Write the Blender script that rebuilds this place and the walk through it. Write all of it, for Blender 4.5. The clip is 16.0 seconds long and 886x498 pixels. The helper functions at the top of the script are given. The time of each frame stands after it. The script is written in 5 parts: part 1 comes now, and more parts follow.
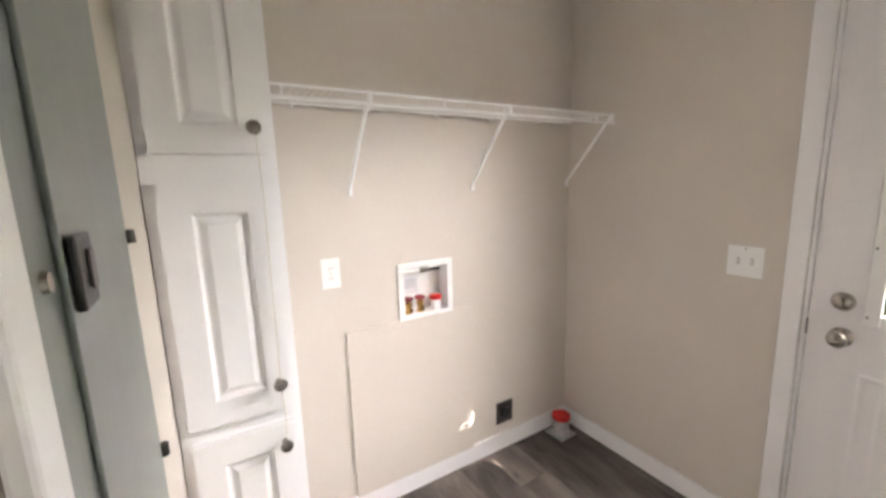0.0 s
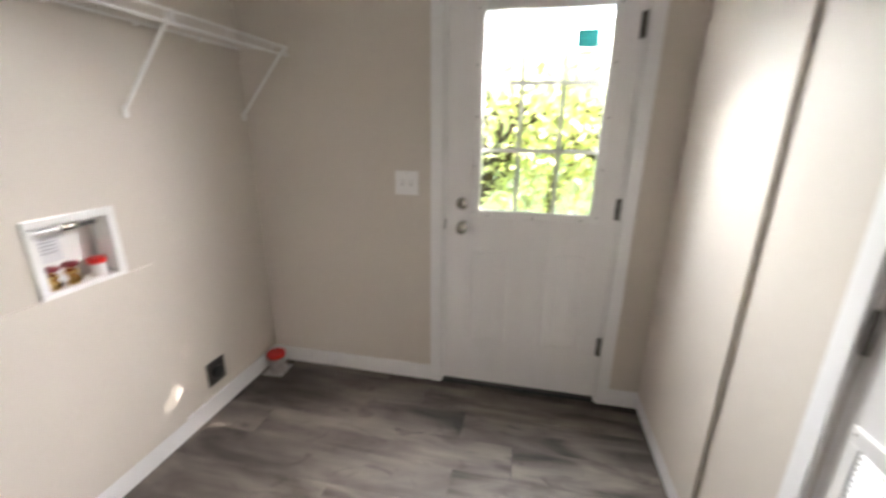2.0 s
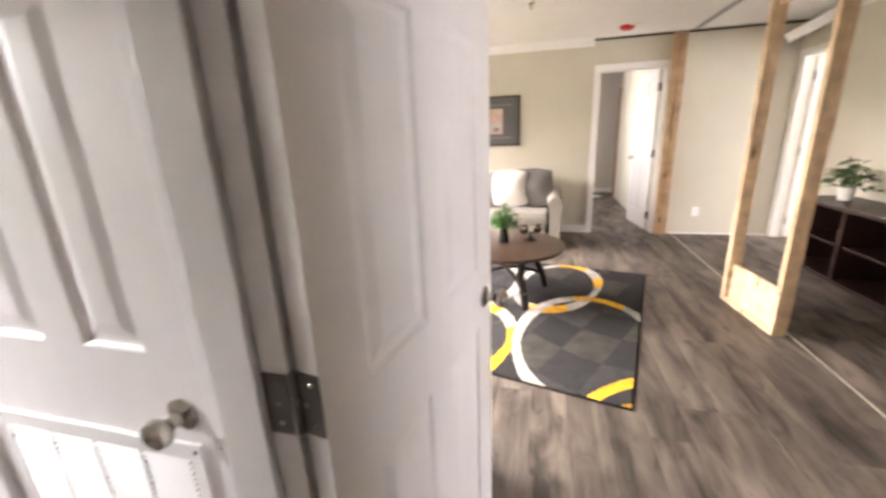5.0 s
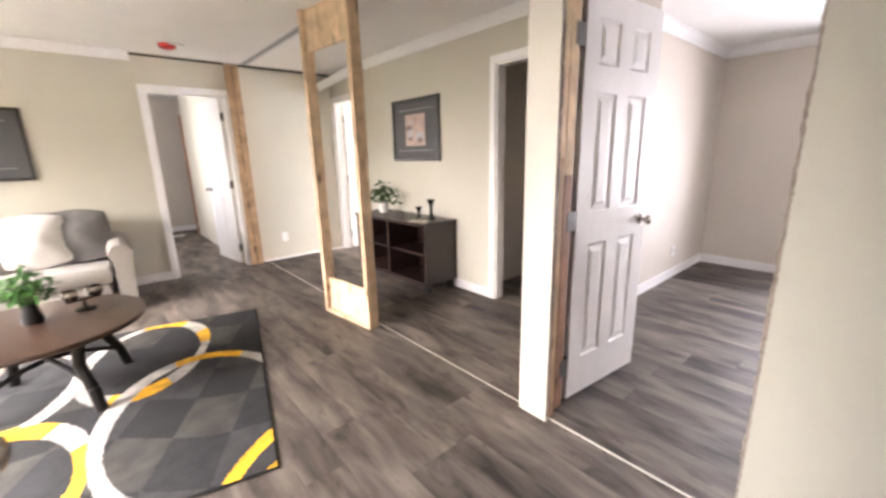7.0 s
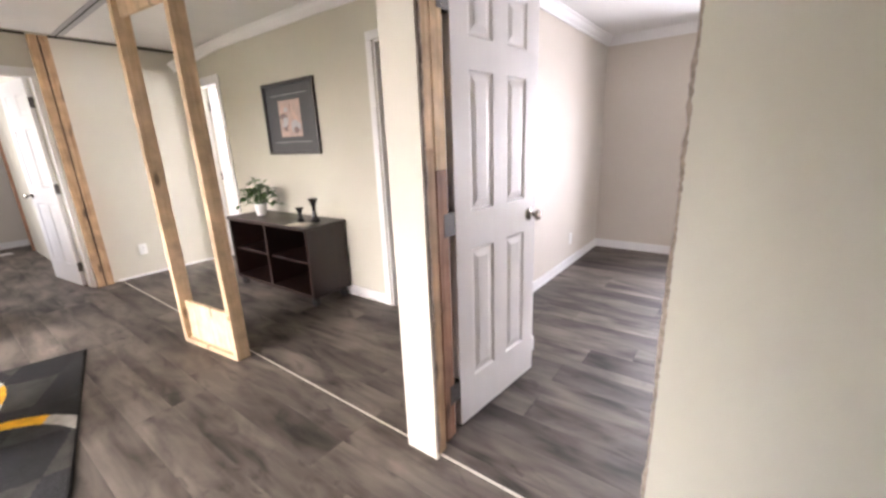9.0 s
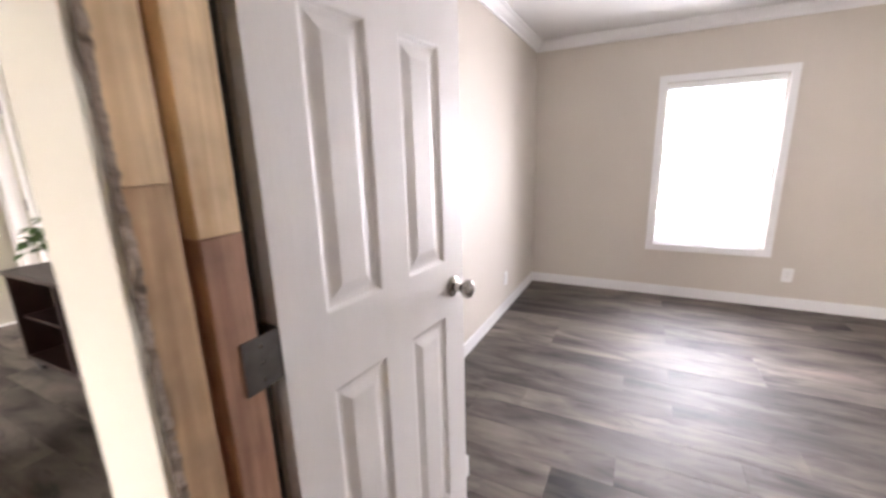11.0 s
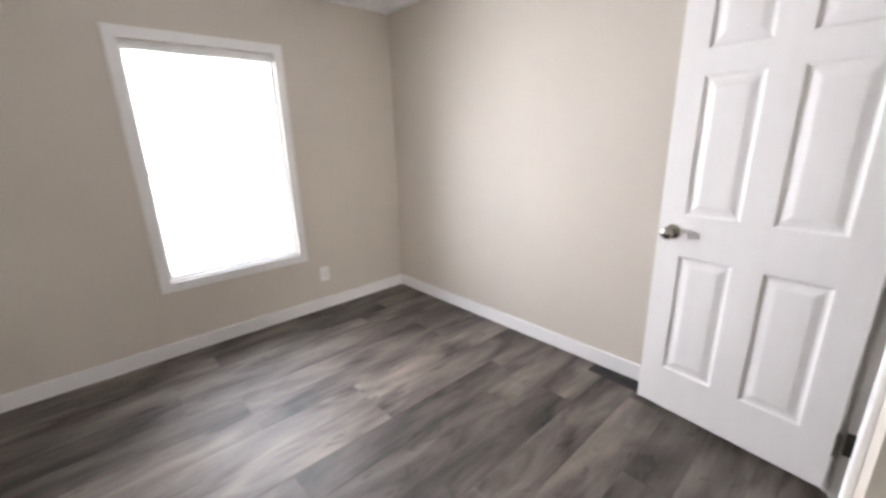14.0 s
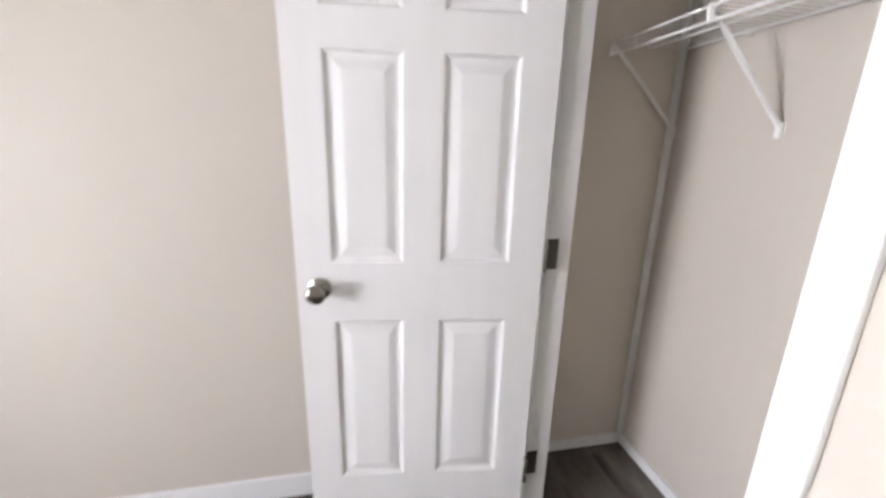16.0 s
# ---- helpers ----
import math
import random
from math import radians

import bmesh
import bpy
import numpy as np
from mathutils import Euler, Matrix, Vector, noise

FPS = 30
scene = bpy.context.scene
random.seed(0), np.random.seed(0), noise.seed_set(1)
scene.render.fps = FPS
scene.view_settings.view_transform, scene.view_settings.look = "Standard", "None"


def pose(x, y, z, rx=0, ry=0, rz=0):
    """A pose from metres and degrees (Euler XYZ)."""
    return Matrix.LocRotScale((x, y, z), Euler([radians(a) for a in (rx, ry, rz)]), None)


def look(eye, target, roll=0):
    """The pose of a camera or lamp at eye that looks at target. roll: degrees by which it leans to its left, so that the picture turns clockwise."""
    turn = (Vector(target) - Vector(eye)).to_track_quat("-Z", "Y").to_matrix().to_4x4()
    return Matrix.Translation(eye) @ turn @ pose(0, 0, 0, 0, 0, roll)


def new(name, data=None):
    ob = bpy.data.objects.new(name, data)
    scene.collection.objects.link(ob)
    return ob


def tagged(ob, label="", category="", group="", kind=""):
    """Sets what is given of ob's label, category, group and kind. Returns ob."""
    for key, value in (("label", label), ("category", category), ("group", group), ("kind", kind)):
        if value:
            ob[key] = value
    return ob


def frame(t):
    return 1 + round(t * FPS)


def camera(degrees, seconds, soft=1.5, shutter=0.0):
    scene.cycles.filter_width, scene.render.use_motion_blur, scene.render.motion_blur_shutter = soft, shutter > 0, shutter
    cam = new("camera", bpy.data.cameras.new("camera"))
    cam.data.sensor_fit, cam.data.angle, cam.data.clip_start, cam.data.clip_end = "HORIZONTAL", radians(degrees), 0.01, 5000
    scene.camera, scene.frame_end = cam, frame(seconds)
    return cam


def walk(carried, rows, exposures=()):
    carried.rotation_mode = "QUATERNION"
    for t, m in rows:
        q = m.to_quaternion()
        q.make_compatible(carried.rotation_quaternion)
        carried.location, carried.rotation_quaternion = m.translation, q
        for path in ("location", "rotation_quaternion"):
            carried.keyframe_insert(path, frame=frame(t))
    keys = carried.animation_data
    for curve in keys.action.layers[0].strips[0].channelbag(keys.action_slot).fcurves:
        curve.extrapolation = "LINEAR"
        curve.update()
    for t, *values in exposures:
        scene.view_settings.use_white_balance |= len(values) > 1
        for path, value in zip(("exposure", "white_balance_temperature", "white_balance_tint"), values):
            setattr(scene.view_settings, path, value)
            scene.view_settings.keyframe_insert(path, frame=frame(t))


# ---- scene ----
cam = camera(96.5, 16.0, soft=2.8, shutter=0.4)
PATH = [
    (0, (0.034, 0.281, 1.467), (1.042, 1.977, 1.136), -1.8),
    (0.5, (0.017, 0.323, 1.434), (1.12, 1.899, 0.888), -1.6),
    (1, (-0.036, 0.384, 1.407), (1.247, 1.746, 0.698), -1.0),
    (1.5, (-0.092, 0.417, 1.376), (1.47, 1.404, 0.609), -0.1),
    (2, (-0.125, 0.363, 1.404), (1.743, 0.766, 0.814), 0.6),
    (2.5, (-0.26, 0.35, 1.416), (1.683, 0.155, 0.984), -0.3),
    (3, (-0.364, 0.376, 1.436), (1.452, -0.364, 1.045), -1.6),
    (3.5, (-0.366, 0.444, 1.425), (1.198, -0.725, 0.995), -2.8),
    (4, (-0.364, 0.384, 1.4), (0.917, -1.076, 0.923), -3.3),
    (4.3, (-0.361, 0.286, 1.397), (0.688, -1.332, 0.868), -2.3),
    (4.5, (-0.413, 0.252, 1.401), (0.501, -1.444, 0.863), -3.0),
    (5, (-0.464, 0.173, 1.389), (0.023, -1.682, 0.823), -2.4),
    (7.3, (-0.57, -0.087, 1.332), (-1.956, -1.447, 0.852), -2.2),
    (7.5, (-0.614, -0.077, 1.344), (-2.056, -1.369, 0.842), -2.6),
    (8, (-0.76, -0.078, 1.33), (-2.293, -1.244, 0.792), -2.3),
    (8.2, (-0.817, -0.075, 1.329), (-2.345, -1.239, 0.774), -2.2),
    (10.3, (-1.468, -0.459, 1.336), (-3.064, -1.594, 0.931), -1.5),
    (10.5, (-1.62, -0.488, 1.344), (-3.256, -1.569, 0.949), -2.1),
    (11, (-1.826, -0.553, 1.325), (-3.562, -1.433, 0.866), -1.7),
    (11.5, (-1.996, -0.637, 1.311), (-3.876, -1.115, 0.823), -1.7),
    (12, (-2.132, -0.707, 1.351), (-4.067, -0.724, 0.848), -2.1),
    (12.5, (-2.345, -0.743, 1.312), (-4.259, -0.552, 0.763), -3.0),
    (13, (-2.582, -0.767, 1.337), (-4.453, -0.338, 0.774), -1.4),
    (13.5, (-2.815, -0.752, 1.325), (-4.552, 0.08, 0.787), -0.6),
    (14, (-3.015, -0.731, 1.321), (-4.442, 0.558, 0.77), -1.5),
    (14.5, (-3.173, -0.55, 1.303), (-4.232, 1.042, 0.718), -1.8),
    (15, (-3.287, -0.352, 1.303), (-3.912, 1.448, 0.697), -1.0),
    (15.5, (-3.388, -0.163, 1.299), (-3.507, 1.743, 0.705), 0.5),
    (16, (-3.456, 0.031, 1.305), (-3.061, 1.921, 0.781), 1.4),
]
EXPOSURES = [(0.0, 2.68, 6800, 17), (1.0, 2.5, 6800, 16), (2.0, 2.4, 6650, 14), (3.0, 2.55, 6650, 16), (4.0, 2.56, 6750, 18), (5.0, 2.66, 6850, 21), (8.0, 2.72, 6330, 20), (10.5, 2.45, 6450, 20), (11.5, 2.6, 6500, 18), (12.0, 2.3, 6500, 17), (13.0, 2.15, 6400, 13), (14.2, 2.02, 6380, 13), (15.0, 2.15, 6350, 12), (15.5, 2.15, 6350, 12), (16.0, 1.98, 6350, 13)]
walk(cam, [(t, look(eye, target, roll)) for t, eye, target, roll in PATH], exposures=EXPOSURES)

# ---- world, sun, daylight at the openings ----
world = bpy.data.worlds.new("world")
scene.world = world
world.use_nodes = True
wn = world.node_tree.nodes
wl = world.node_tree.links
sky = wn.new("ShaderNodeTexSky")
sky.sky_type = "NISHITA"
sky.sun_disc = False
sky.sun_elevation = radians(38)
sky.sun_rotation = radians(154)
wl.new(sky.outputs["Color"], wn["Background"].inputs["Color"])
wn["Background"].inputs["Strength"].default_value = 0.15

sun_data = bpy.data.lights.new("sun", "SUN")
sun_data.energy, sun_data.angle, sun_data.color = 5.0, radians(0.5), (1.0, 0.95, 0.86)
sun = new("sun", sun_data)
sun.matrix_world = look((4.0, -8.0, 7.0), (4.0 - 0.44, -8.0 + 0.9, 7.0 - 0.78))


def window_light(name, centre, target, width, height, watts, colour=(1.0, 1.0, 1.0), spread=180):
    """An area lamp in a window's opening, in place of the sky's light."""
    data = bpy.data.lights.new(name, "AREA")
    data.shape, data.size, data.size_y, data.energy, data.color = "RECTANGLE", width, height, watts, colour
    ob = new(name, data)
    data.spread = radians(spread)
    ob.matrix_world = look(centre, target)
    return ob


window_light("bedroom_daylight", (-5.995, -0.03, 1.16), (0, -0.1, 0.85), 0.8, 1.3, 9.8, (0.94, 0.96, 1.0), 138)
# Two added lamps for sky light in the glass, aimed at each side wall.
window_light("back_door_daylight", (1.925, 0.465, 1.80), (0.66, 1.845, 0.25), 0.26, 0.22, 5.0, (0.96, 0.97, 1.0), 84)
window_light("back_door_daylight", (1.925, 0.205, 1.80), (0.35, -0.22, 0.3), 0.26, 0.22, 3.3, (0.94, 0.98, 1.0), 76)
# Lamps at unseen openings, added to light the living and farther rooms.
window_light("added_living_daylight", (1.97, -2.6, 1.4), (0.9, -2.2, 0.0), 1.0, 1.3, 35, (1.0, 0.95, 0.89), 124)
window_light("added_living_daylight", (1.97, -4.3, 1.4), (1.1, -4.2, 0.0), 1.0, 1.3, 29, (1.0, 0.95, 0.89), 124)
window_light("added_side_room_daylight", (-5.995, -4.3, 1.2), (0, -4.3, 1.0), 0.8, 1.3, 26)
window_light("added_back_hall_daylight", (-0.3, -6.85, 1.4), (-3, -6.6, 1.0), 0.8, 1.2, 6)


# ---- materials ----
def material(name, colour, rough=0.5, metal=0.0, vary=0.06, scale=6.0, bump=0.0, bump_scale=120.0, second=None, stretch=(1, 1, 1), random_tone=0.0):
    """A paint, metal or wood: two scales of tone, fine relief, uneven gloss."""
    m = bpy.data.materials.new(name)
    m.use_nodes = True
    n, l = m.node_tree.nodes, m.node_tree.links
    b = n["Principled BSDF"]
    b.inputs["Metallic"].default_value = metal
    co = n.new("ShaderNodeTexCoord")
    mp = n.new("ShaderNodeMapping")
    mp.inputs["Scale"].default_value = stretch
    l.new(co.outputs["Object"], mp.inputs["Vector"])
    big = n.new("ShaderNodeTexNoise")
    big.inputs["Scale"].default_value, big.inputs["Detail"].default_value = scale, 6
    fine = n.new("ShaderNodeTexNoise")
    fine.inputs["Scale"].default_value, fine.inputs["Detail"].default_value = bump_scale, 3
    l.new(mp.outputs["Vector"], big.inputs["Vector"])
    l.new(mp.outputs["Vector"], fine.inputs["Vector"])
    ramp = n.new("ShaderNodeValToRGB")
    lo = second or tuple(c * (1 - vary) for c in colour)
    hi = colour if second else tuple(min(1, c * (1 + vary)) for c in colour)
    ramp.color_ramp.elements[0].position, ramp.color_ramp.elements[1].position = 0.3, 0.7
    ramp.color_ramp.elements[0].color, ramp.color_ramp.elements[1].color = (*lo, 1), (*hi, 1)
    l.new(big.outputs["Fac"], ramp.inputs["Fac"])
    out = ramp.outputs["Color"]
    if random_tone:
        info = n.new("ShaderNodeObjectInfo")
        hsv = n.new("ShaderNodeHueSaturation")
        mr = n.new("ShaderNodeMapRange")
        mr.inputs["To Min"].default_value, mr.inputs["To Max"].default_value = 1 - random_tone, 1 + random_tone
        l.new(info.outputs["Random"], mr.inputs["Value"])
        l.new(mr.outputs["Result"], hsv.inputs["Value"])
        l.new(out, hsv.inputs["Color"])
        out = hsv.outputs["Color"]
    l.new(out, b.inputs["Base Color"])
    gloss = n.new("ShaderNodeMapRange")
    gloss.inputs["To Min"].default_value, gloss.inputs["To Max"].default_value = max(0.02, rough - 0.06), min(1, rough + 0.06)
    l.new(big.outputs["Fac"], gloss.inputs["Value"])
    l.new(gloss.outputs["Result"], b.inputs["Roughness"])
    if bump:
        bp = n.new("ShaderNodeBump")
        bp.inputs["Strength"].default_value, bp.inputs["Distance"].default_value = bump, 0.002
        l.new(fine.outputs["Fac"], bp.inputs["Height"])
        l.new(bp.outputs["Normal"], b.inputs["Normal"])
    return m


def plank_material():
    """Grey-brown vinyl planks: long grain, cloudy streaks, knots, a tone of its own for each plank."""
    m = bpy.data.materials.new("vinyl_plank")
    m.use_nodes = True
    n, l = m.node_tree.nodes, m.node_tree.links
    b = n["Principled BSDF"]
    co, info = n.new("ShaderNodeTexCoord"), n.new("ShaderNodeObjectInfo")
    shift = n.new("ShaderNodeVectorMath")
    shift.operation = "MULTIPLY_ADD"
    shift.inputs[1].default_value = (1, 1, 1)
    scale = n.new("ShaderNodeVectorMath")
    scale.operation = "SCALE"
    scale.inputs[0].default_value = (37, 91, 13)
    l.new(info.outputs["Random"], scale.inputs["Scale"])
    l.new(co.outputs["Object"], shift.inputs[0])
    l.new(scale.outputs["Vector"], shift.inputs[2])

    def streaks(stretch, size, detail, distortion=0.0):
        mp, t = n.new("ShaderNodeMapping"), n.new("ShaderNodeTexNoise")
        mp.inputs["Scale"].default_value = stretch
        t.inputs["Scale"].default_value, t.inputs["Detail"].default_value, t.inputs["Distortion"].default_value = size, detail, distortion
        l.new(shift.outputs["Vector"], mp.inputs["Vector"])
        l.new(mp.outputs["Vector"], t.inputs["Vector"])
        return t.outputs["Fac"]

    cloud = streaks((6.0, 1.7, 1), 1.3, 4, 0.5)
    grain = streaks((30, 1.8, 1), 1.3, 4, 0.4)
    knots = streaks((9, 4, 1), 1.1, 2, 1.6)
    ramp = n.new("ShaderNodeValToRGB")
    ramp.color_ramp.elements[0].position, ramp.color_ramp.elements[1].position = 0.33, 0.68
    ramp.color_ramp.elements[0].color, ramp.color_ramp.elements[1].color = (0.020, 0.0155, 0.0124, 1), (0.205, 0.172, 0.147, 1)
    mixed = n.new("ShaderNodeMix")
    mixed.inputs["Factor"].default_value = 0.2
    l.new(cloud, mixed.inputs["A"])
    l.new(grain, mixed.inputs["B"])
    l.new(mixed.outputs["Result"], ramp.inputs["Fac"])
    dark = n.new("ShaderNodeMapRange")
    dark.inputs["From Min"].default_value, dark.inputs["From Max"].default_value = 0.61, 0.74
    dark.inputs["To Min"].default_value, dark.inputs["To Max"].default_value = 1.0, 0.55
    l.new(knots, dark.inputs["Value"])
    tone = n.new("ShaderNodeMapRange")
    tone.inputs["To Min"].default_value, tone.inputs["To Max"].default_value = 0.70, 1.26
    l.new(info.outputs["Random"], tone.inputs["Value"])
    both = n.new("ShaderNodeMath")
    both.operation = "MULTIPLY"
    l.new(dark.outputs["Result"], both.inputs[0])
    l.new(tone.outputs["Result"], both.inputs[1])
    hsv = n.new("ShaderNodeHueSaturation")
    l.new(ramp.outputs["Color"], hsv.inputs["Color"])
    l.new(both.outputs["Value"], hsv.inputs["Value"])
    l.new(hsv.outputs["Color"], b.inputs["Base Color"])
    gl = n.new("ShaderNodeMapRange")
    gl.inputs["To Min"].default_value, gl.inputs["To Max"].default_value = 0.48, 0.66
    b.inputs["Specular IOR Level"].default_value = 0.40
    l.new(grain, gl.inputs["Value"])
    l.new(gl.outputs["Result"], b.inputs["Roughness"])
    bp = n.new("ShaderNodeBump")
    bp.inputs["Strength"].default_value, bp.inputs["Distance"].default_value = 0.25, 0.001
    l.new(grain, bp.inputs["Height"])
    l.new(bp.outputs["Normal"], b.inputs["Normal"])
    return m


def timber_material(name, light, dark, rough=0.7):
    """Bare softwood: long grain along z, knots, darker growth rings."""
    m = bpy.data.materials.new(name)
    m.use_nodes = True
    n, l = m.node_tree.nodes, m.node_tree.links
    b = n["Principled BSDF"]
    b.inputs["Roughness"].default_value = rough
    co = n.new("ShaderNodeTexCoord")
    mp, k = n.new("ShaderNodeMapping"), n.new("ShaderNodeMapping")
    mp.inputs["Scale"].default_value, k.inputs["Scale"].default_value = (45, 45, 2.0), (9, 9, 3.2)
    grain, knot = n.new("ShaderNodeTexNoise"), n.new("ShaderNodeTexVoronoi")
    grain.inputs["Scale"].default_value, grain.inputs["Detail"].default_value, grain.inputs["Distortion"].default_value = 1.2, 5, 0.8
    knot.inputs["Scale"].default_value = 1.0
    for a, t in ((mp, grain), (k, knot)):
        l.new(co.outputs["Object"], a.inputs["Vector"])
        l.new(a.outputs["Vector"], t.inputs["Vector"])
    ramp = n.new("ShaderNodeValToRGB")
    ramp.color_ramp.elements[0].position, ramp.color_ramp.elements[1].position = 0.3, 0.68
    ramp.color_ramp.elements[0].color, ramp.color_ramp.elements[1].color = (*dark, 1), (*light, 1)
    l.new(grain.outputs["Fac"], ramp.inputs["Fac"])
    spot = n.new("ShaderNodeMapRange")
    spot.inputs["From Min"].default_value, spot.inputs["From Max"].default_value = 0.09, 0.2
    spot.inputs["To Min"].default_value, spot.inputs["To Max"].default_value = 0.35, 1.0
    l.new(knot.outputs["Distance"], spot.inputs["Value"])
    hsv = n.new("ShaderNodeHueSaturation")
    l.new(ramp.outputs["Color"], hsv.inputs["Color"])
    blotch, tone, both = n.new("ShaderNodeTexNoise"), n.new("ShaderNodeMapRange"), n.new("ShaderNodeMath")
    blotch.inputs["Scale"].default_value, blotch.inputs["Detail"].default_value = 9.0, 4
    l.new(co.outputs["Object"], blotch.inputs["Vector"])
    tone.inputs["From Min"].default_value, tone.inputs["From Max"].default_value = 0.3, 0.7
    tone.inputs["To Min"].default_value, tone.inputs["To Max"].default_value = 0.72, 1.22
    l.new(blotch.outputs["Fac"], tone.inputs["Value"])
    both.operation = "MULTIPLY"
    l.new(spot.outputs["Result"], both.inputs[0])
    l.new(tone.outputs["Result"], both.inputs[1])
    l.new(both.outputs["Value"], hsv.inputs["Value"])
    l.new(hsv.outputs["Color"], b.inputs["Base Color"])
    bp = n.new("ShaderNodeBump")
    bp.inputs["Strength"].default_value, bp.inputs["Distance"].default_value = 0.4, 0.002
    l.new(grain.outputs["Fac"], bp.inputs["Height"])
    l.new(bp.outputs["Normal"], b.inputs["Normal"])
    return m


def glass_material(name, tint=(1, 1, 1), rough=0.0):
    m = bpy.data.materials.new(name)
    m.use_nodes = True
    b = m.node_tree.nodes["Principled BSDF"]
    b.inputs["Base Color"].default_value = (*tint, 1)
    b.inputs["Transmission Weight"].default_value, b.inputs["Roughness"].default_value, b.inputs["IOR"].default_value = 1.0, rough, 1.15
    return m


WALL = material("greige_wall_paint", (0.605, 0.55, 0.485), 0.62, vary=0.025, scale=1.6, bump=0.25, bump_scale=160)
WALL_END = material("cream_wall_paint", (0.68, 0.645, 0.56), 0.6, vary=0.03, scale=3, bump=0.25, bump_scale=140)
WALL_LIVING = material("pale_olive_cream_paint", (0.55, 0.525, 0.445), 0.62, vary=0.03, scale=1.4, bump=0.25, bump_scale=160)
CEIL = material("white_ceiling_stipple", (0.80, 0.79, 0.77), 0.9, vary=0.02, scale=3, bump=0.9, bump_scale=70)
TRIM = material("white_trim_paint", (0.80, 0.79, 0.785), 0.38, vary=0.02, scale=4, bump=0.08, bump_scale=90)
DOOR = material("white_door_paint", (0.785, 0.765, 0.755), 0.48, vary=0.02, scale=3, bump=0.22, bump_scale=40, stretch=(6, 6, 0.6))
NICKEL = material("satin_nickel", (0.36, 0.335, 0.30), 0.26, 1.0, vary=0.08, scale=30)
STEEL = material("hinge_steel", (0.125, 0.118, 0.112), 0.40, 1.0, vary=0.12, scale=40)
PLANK = plank_material()
JOINT = material("dark_subfloor", (0.05, 0.042, 0.036), 0.8, vary=0.1)
PINE = timber_material("new_pine", (0.70, 0.54, 0.37), (0.57, 0.41, 0.25))
OLDPINE = timber_material("weathered_stud", (0.52, 0.35, 0.20), (0.33, 0.20, 0.105))
TANPINE = timber_material("sawn_tan_stud", (0.70, 0.52, 0.32), (0.52, 0.35, 0.19))
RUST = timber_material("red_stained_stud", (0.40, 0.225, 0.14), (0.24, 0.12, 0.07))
GLASS = glass_material("clear_glass")
PLASTIC = material("white_plastic", (0.82, 0.81, 0.79), 0.3, vary=0.015, scale=8)
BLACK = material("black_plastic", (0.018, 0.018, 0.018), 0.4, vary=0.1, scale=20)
GREYMETAL = material("grey_enamelled_steel", (0.19, 0.215, 0.195), 0.33, 0.1, vary=0.06, scale=2.5, bump=0.35, bump_scale=5, stretch=(4, 4, 0.5))
# Near-black colour that stands for the shade inside gaps.
GAPSHADE = material("gap_shade", (0.03, 0.026, 0.022), 0.9, vary=0.1)


# ---- building helpers ----
def part(name, bm, mat, parent, label="", smooth=False):
    """Links a bmesh as one mesh object under a thing or a part."""
    me = bpy.data.meshes.new(name)
    bmesh.ops.recalc_face_normals(bm, faces=bm.faces)
    bm.to_mesh(me)
    bm.free()
    me.materials.append(mat)
    if smooth:
        me.shade_smooth()
        me.set_sharp_from_angle(angle=radians(38))
    ob = new(name, me)
    ob.parent = parent
    return tagged(ob, label)


def thing(name, label, category, at=(0, 0, 0), turn=0.0, group="", kind=""):
    ob = new(name)
    ob.empty_display_size = 0.1
    ob.matrix_world = pose(*at, 0, 0, turn)
    return tagged(ob, label, category, group, kind)


def add_box(bm, x0, x1, y0, y1, z0, z1, bevel=0.0):
    vs = bmesh.ops.create_cube(bm, size=1.0)["verts"]
    for v in vs:
        v.co = ((x0 + x1) / 2 + v.co.x * (x1 - x0), (y0 + y1) / 2 + v.co.y * (y1 - y0), (z0 + z1) / 2 + v.co.z * (z1 - z0))
    if bevel:
        es = {e for v in vs for e in v.link_edges}
        bmesh.ops.bevel(bm, geom=list(es), offset=bevel, segments=2, affect="EDGES", profile=0.5)
    return bm


def box(x0, x1, y0, y1, z0, z1, bevel=0.0):
    return add_box(bmesh.new(), x0, x1, y0, y1, z0, z1, bevel)


def add_lathe(bm, profile, m=Matrix(), n=20):
    """Turns a profile of (radius, height) round z, closed at both ends where the radius is 0."""
    rings = []
    for r, h in profile:
        if r < 1e-5:
            rings.append([bm.verts.new(m @ Vector((0, 0, h)))])
        else:
            rings.append([bm.verts.new(m @ Vector((r * math.cos(2 * math.pi * i / n), r * math.sin(2 * math.pi * i / n), h))) for i in range(n)])
    for a, b in zip(rings, rings[1:]):
        for i in range(n):
            q = [a[i % len(a)], a[(i + 1) % len(a)], b[(i + 1) % len(b)], b[i % len(b)]]
            q = list(dict.fromkeys(q))
            if len(q) > 2:
                bm.faces.new(q)
    return bm


def lathe(profile, m=Matrix(), n=20):
    return add_lathe(bmesh.new(), profile, m, n)


def add_rod(bm, a, b, r, n=8):
    a, b = Vector(a), Vector(b)
    m = Matrix.Translation(a) @ (b - a).to_track_quat("Z", "Y").to_matrix().to_4x4()
    h = (b - a).length
    return add_lathe(bm, [(0, 0), (r, 0), (r, h), (0, h)], m, n)


def rod(a, b, r, n=8):
    return add_rod(bmesh.new(), a, b, r, n)


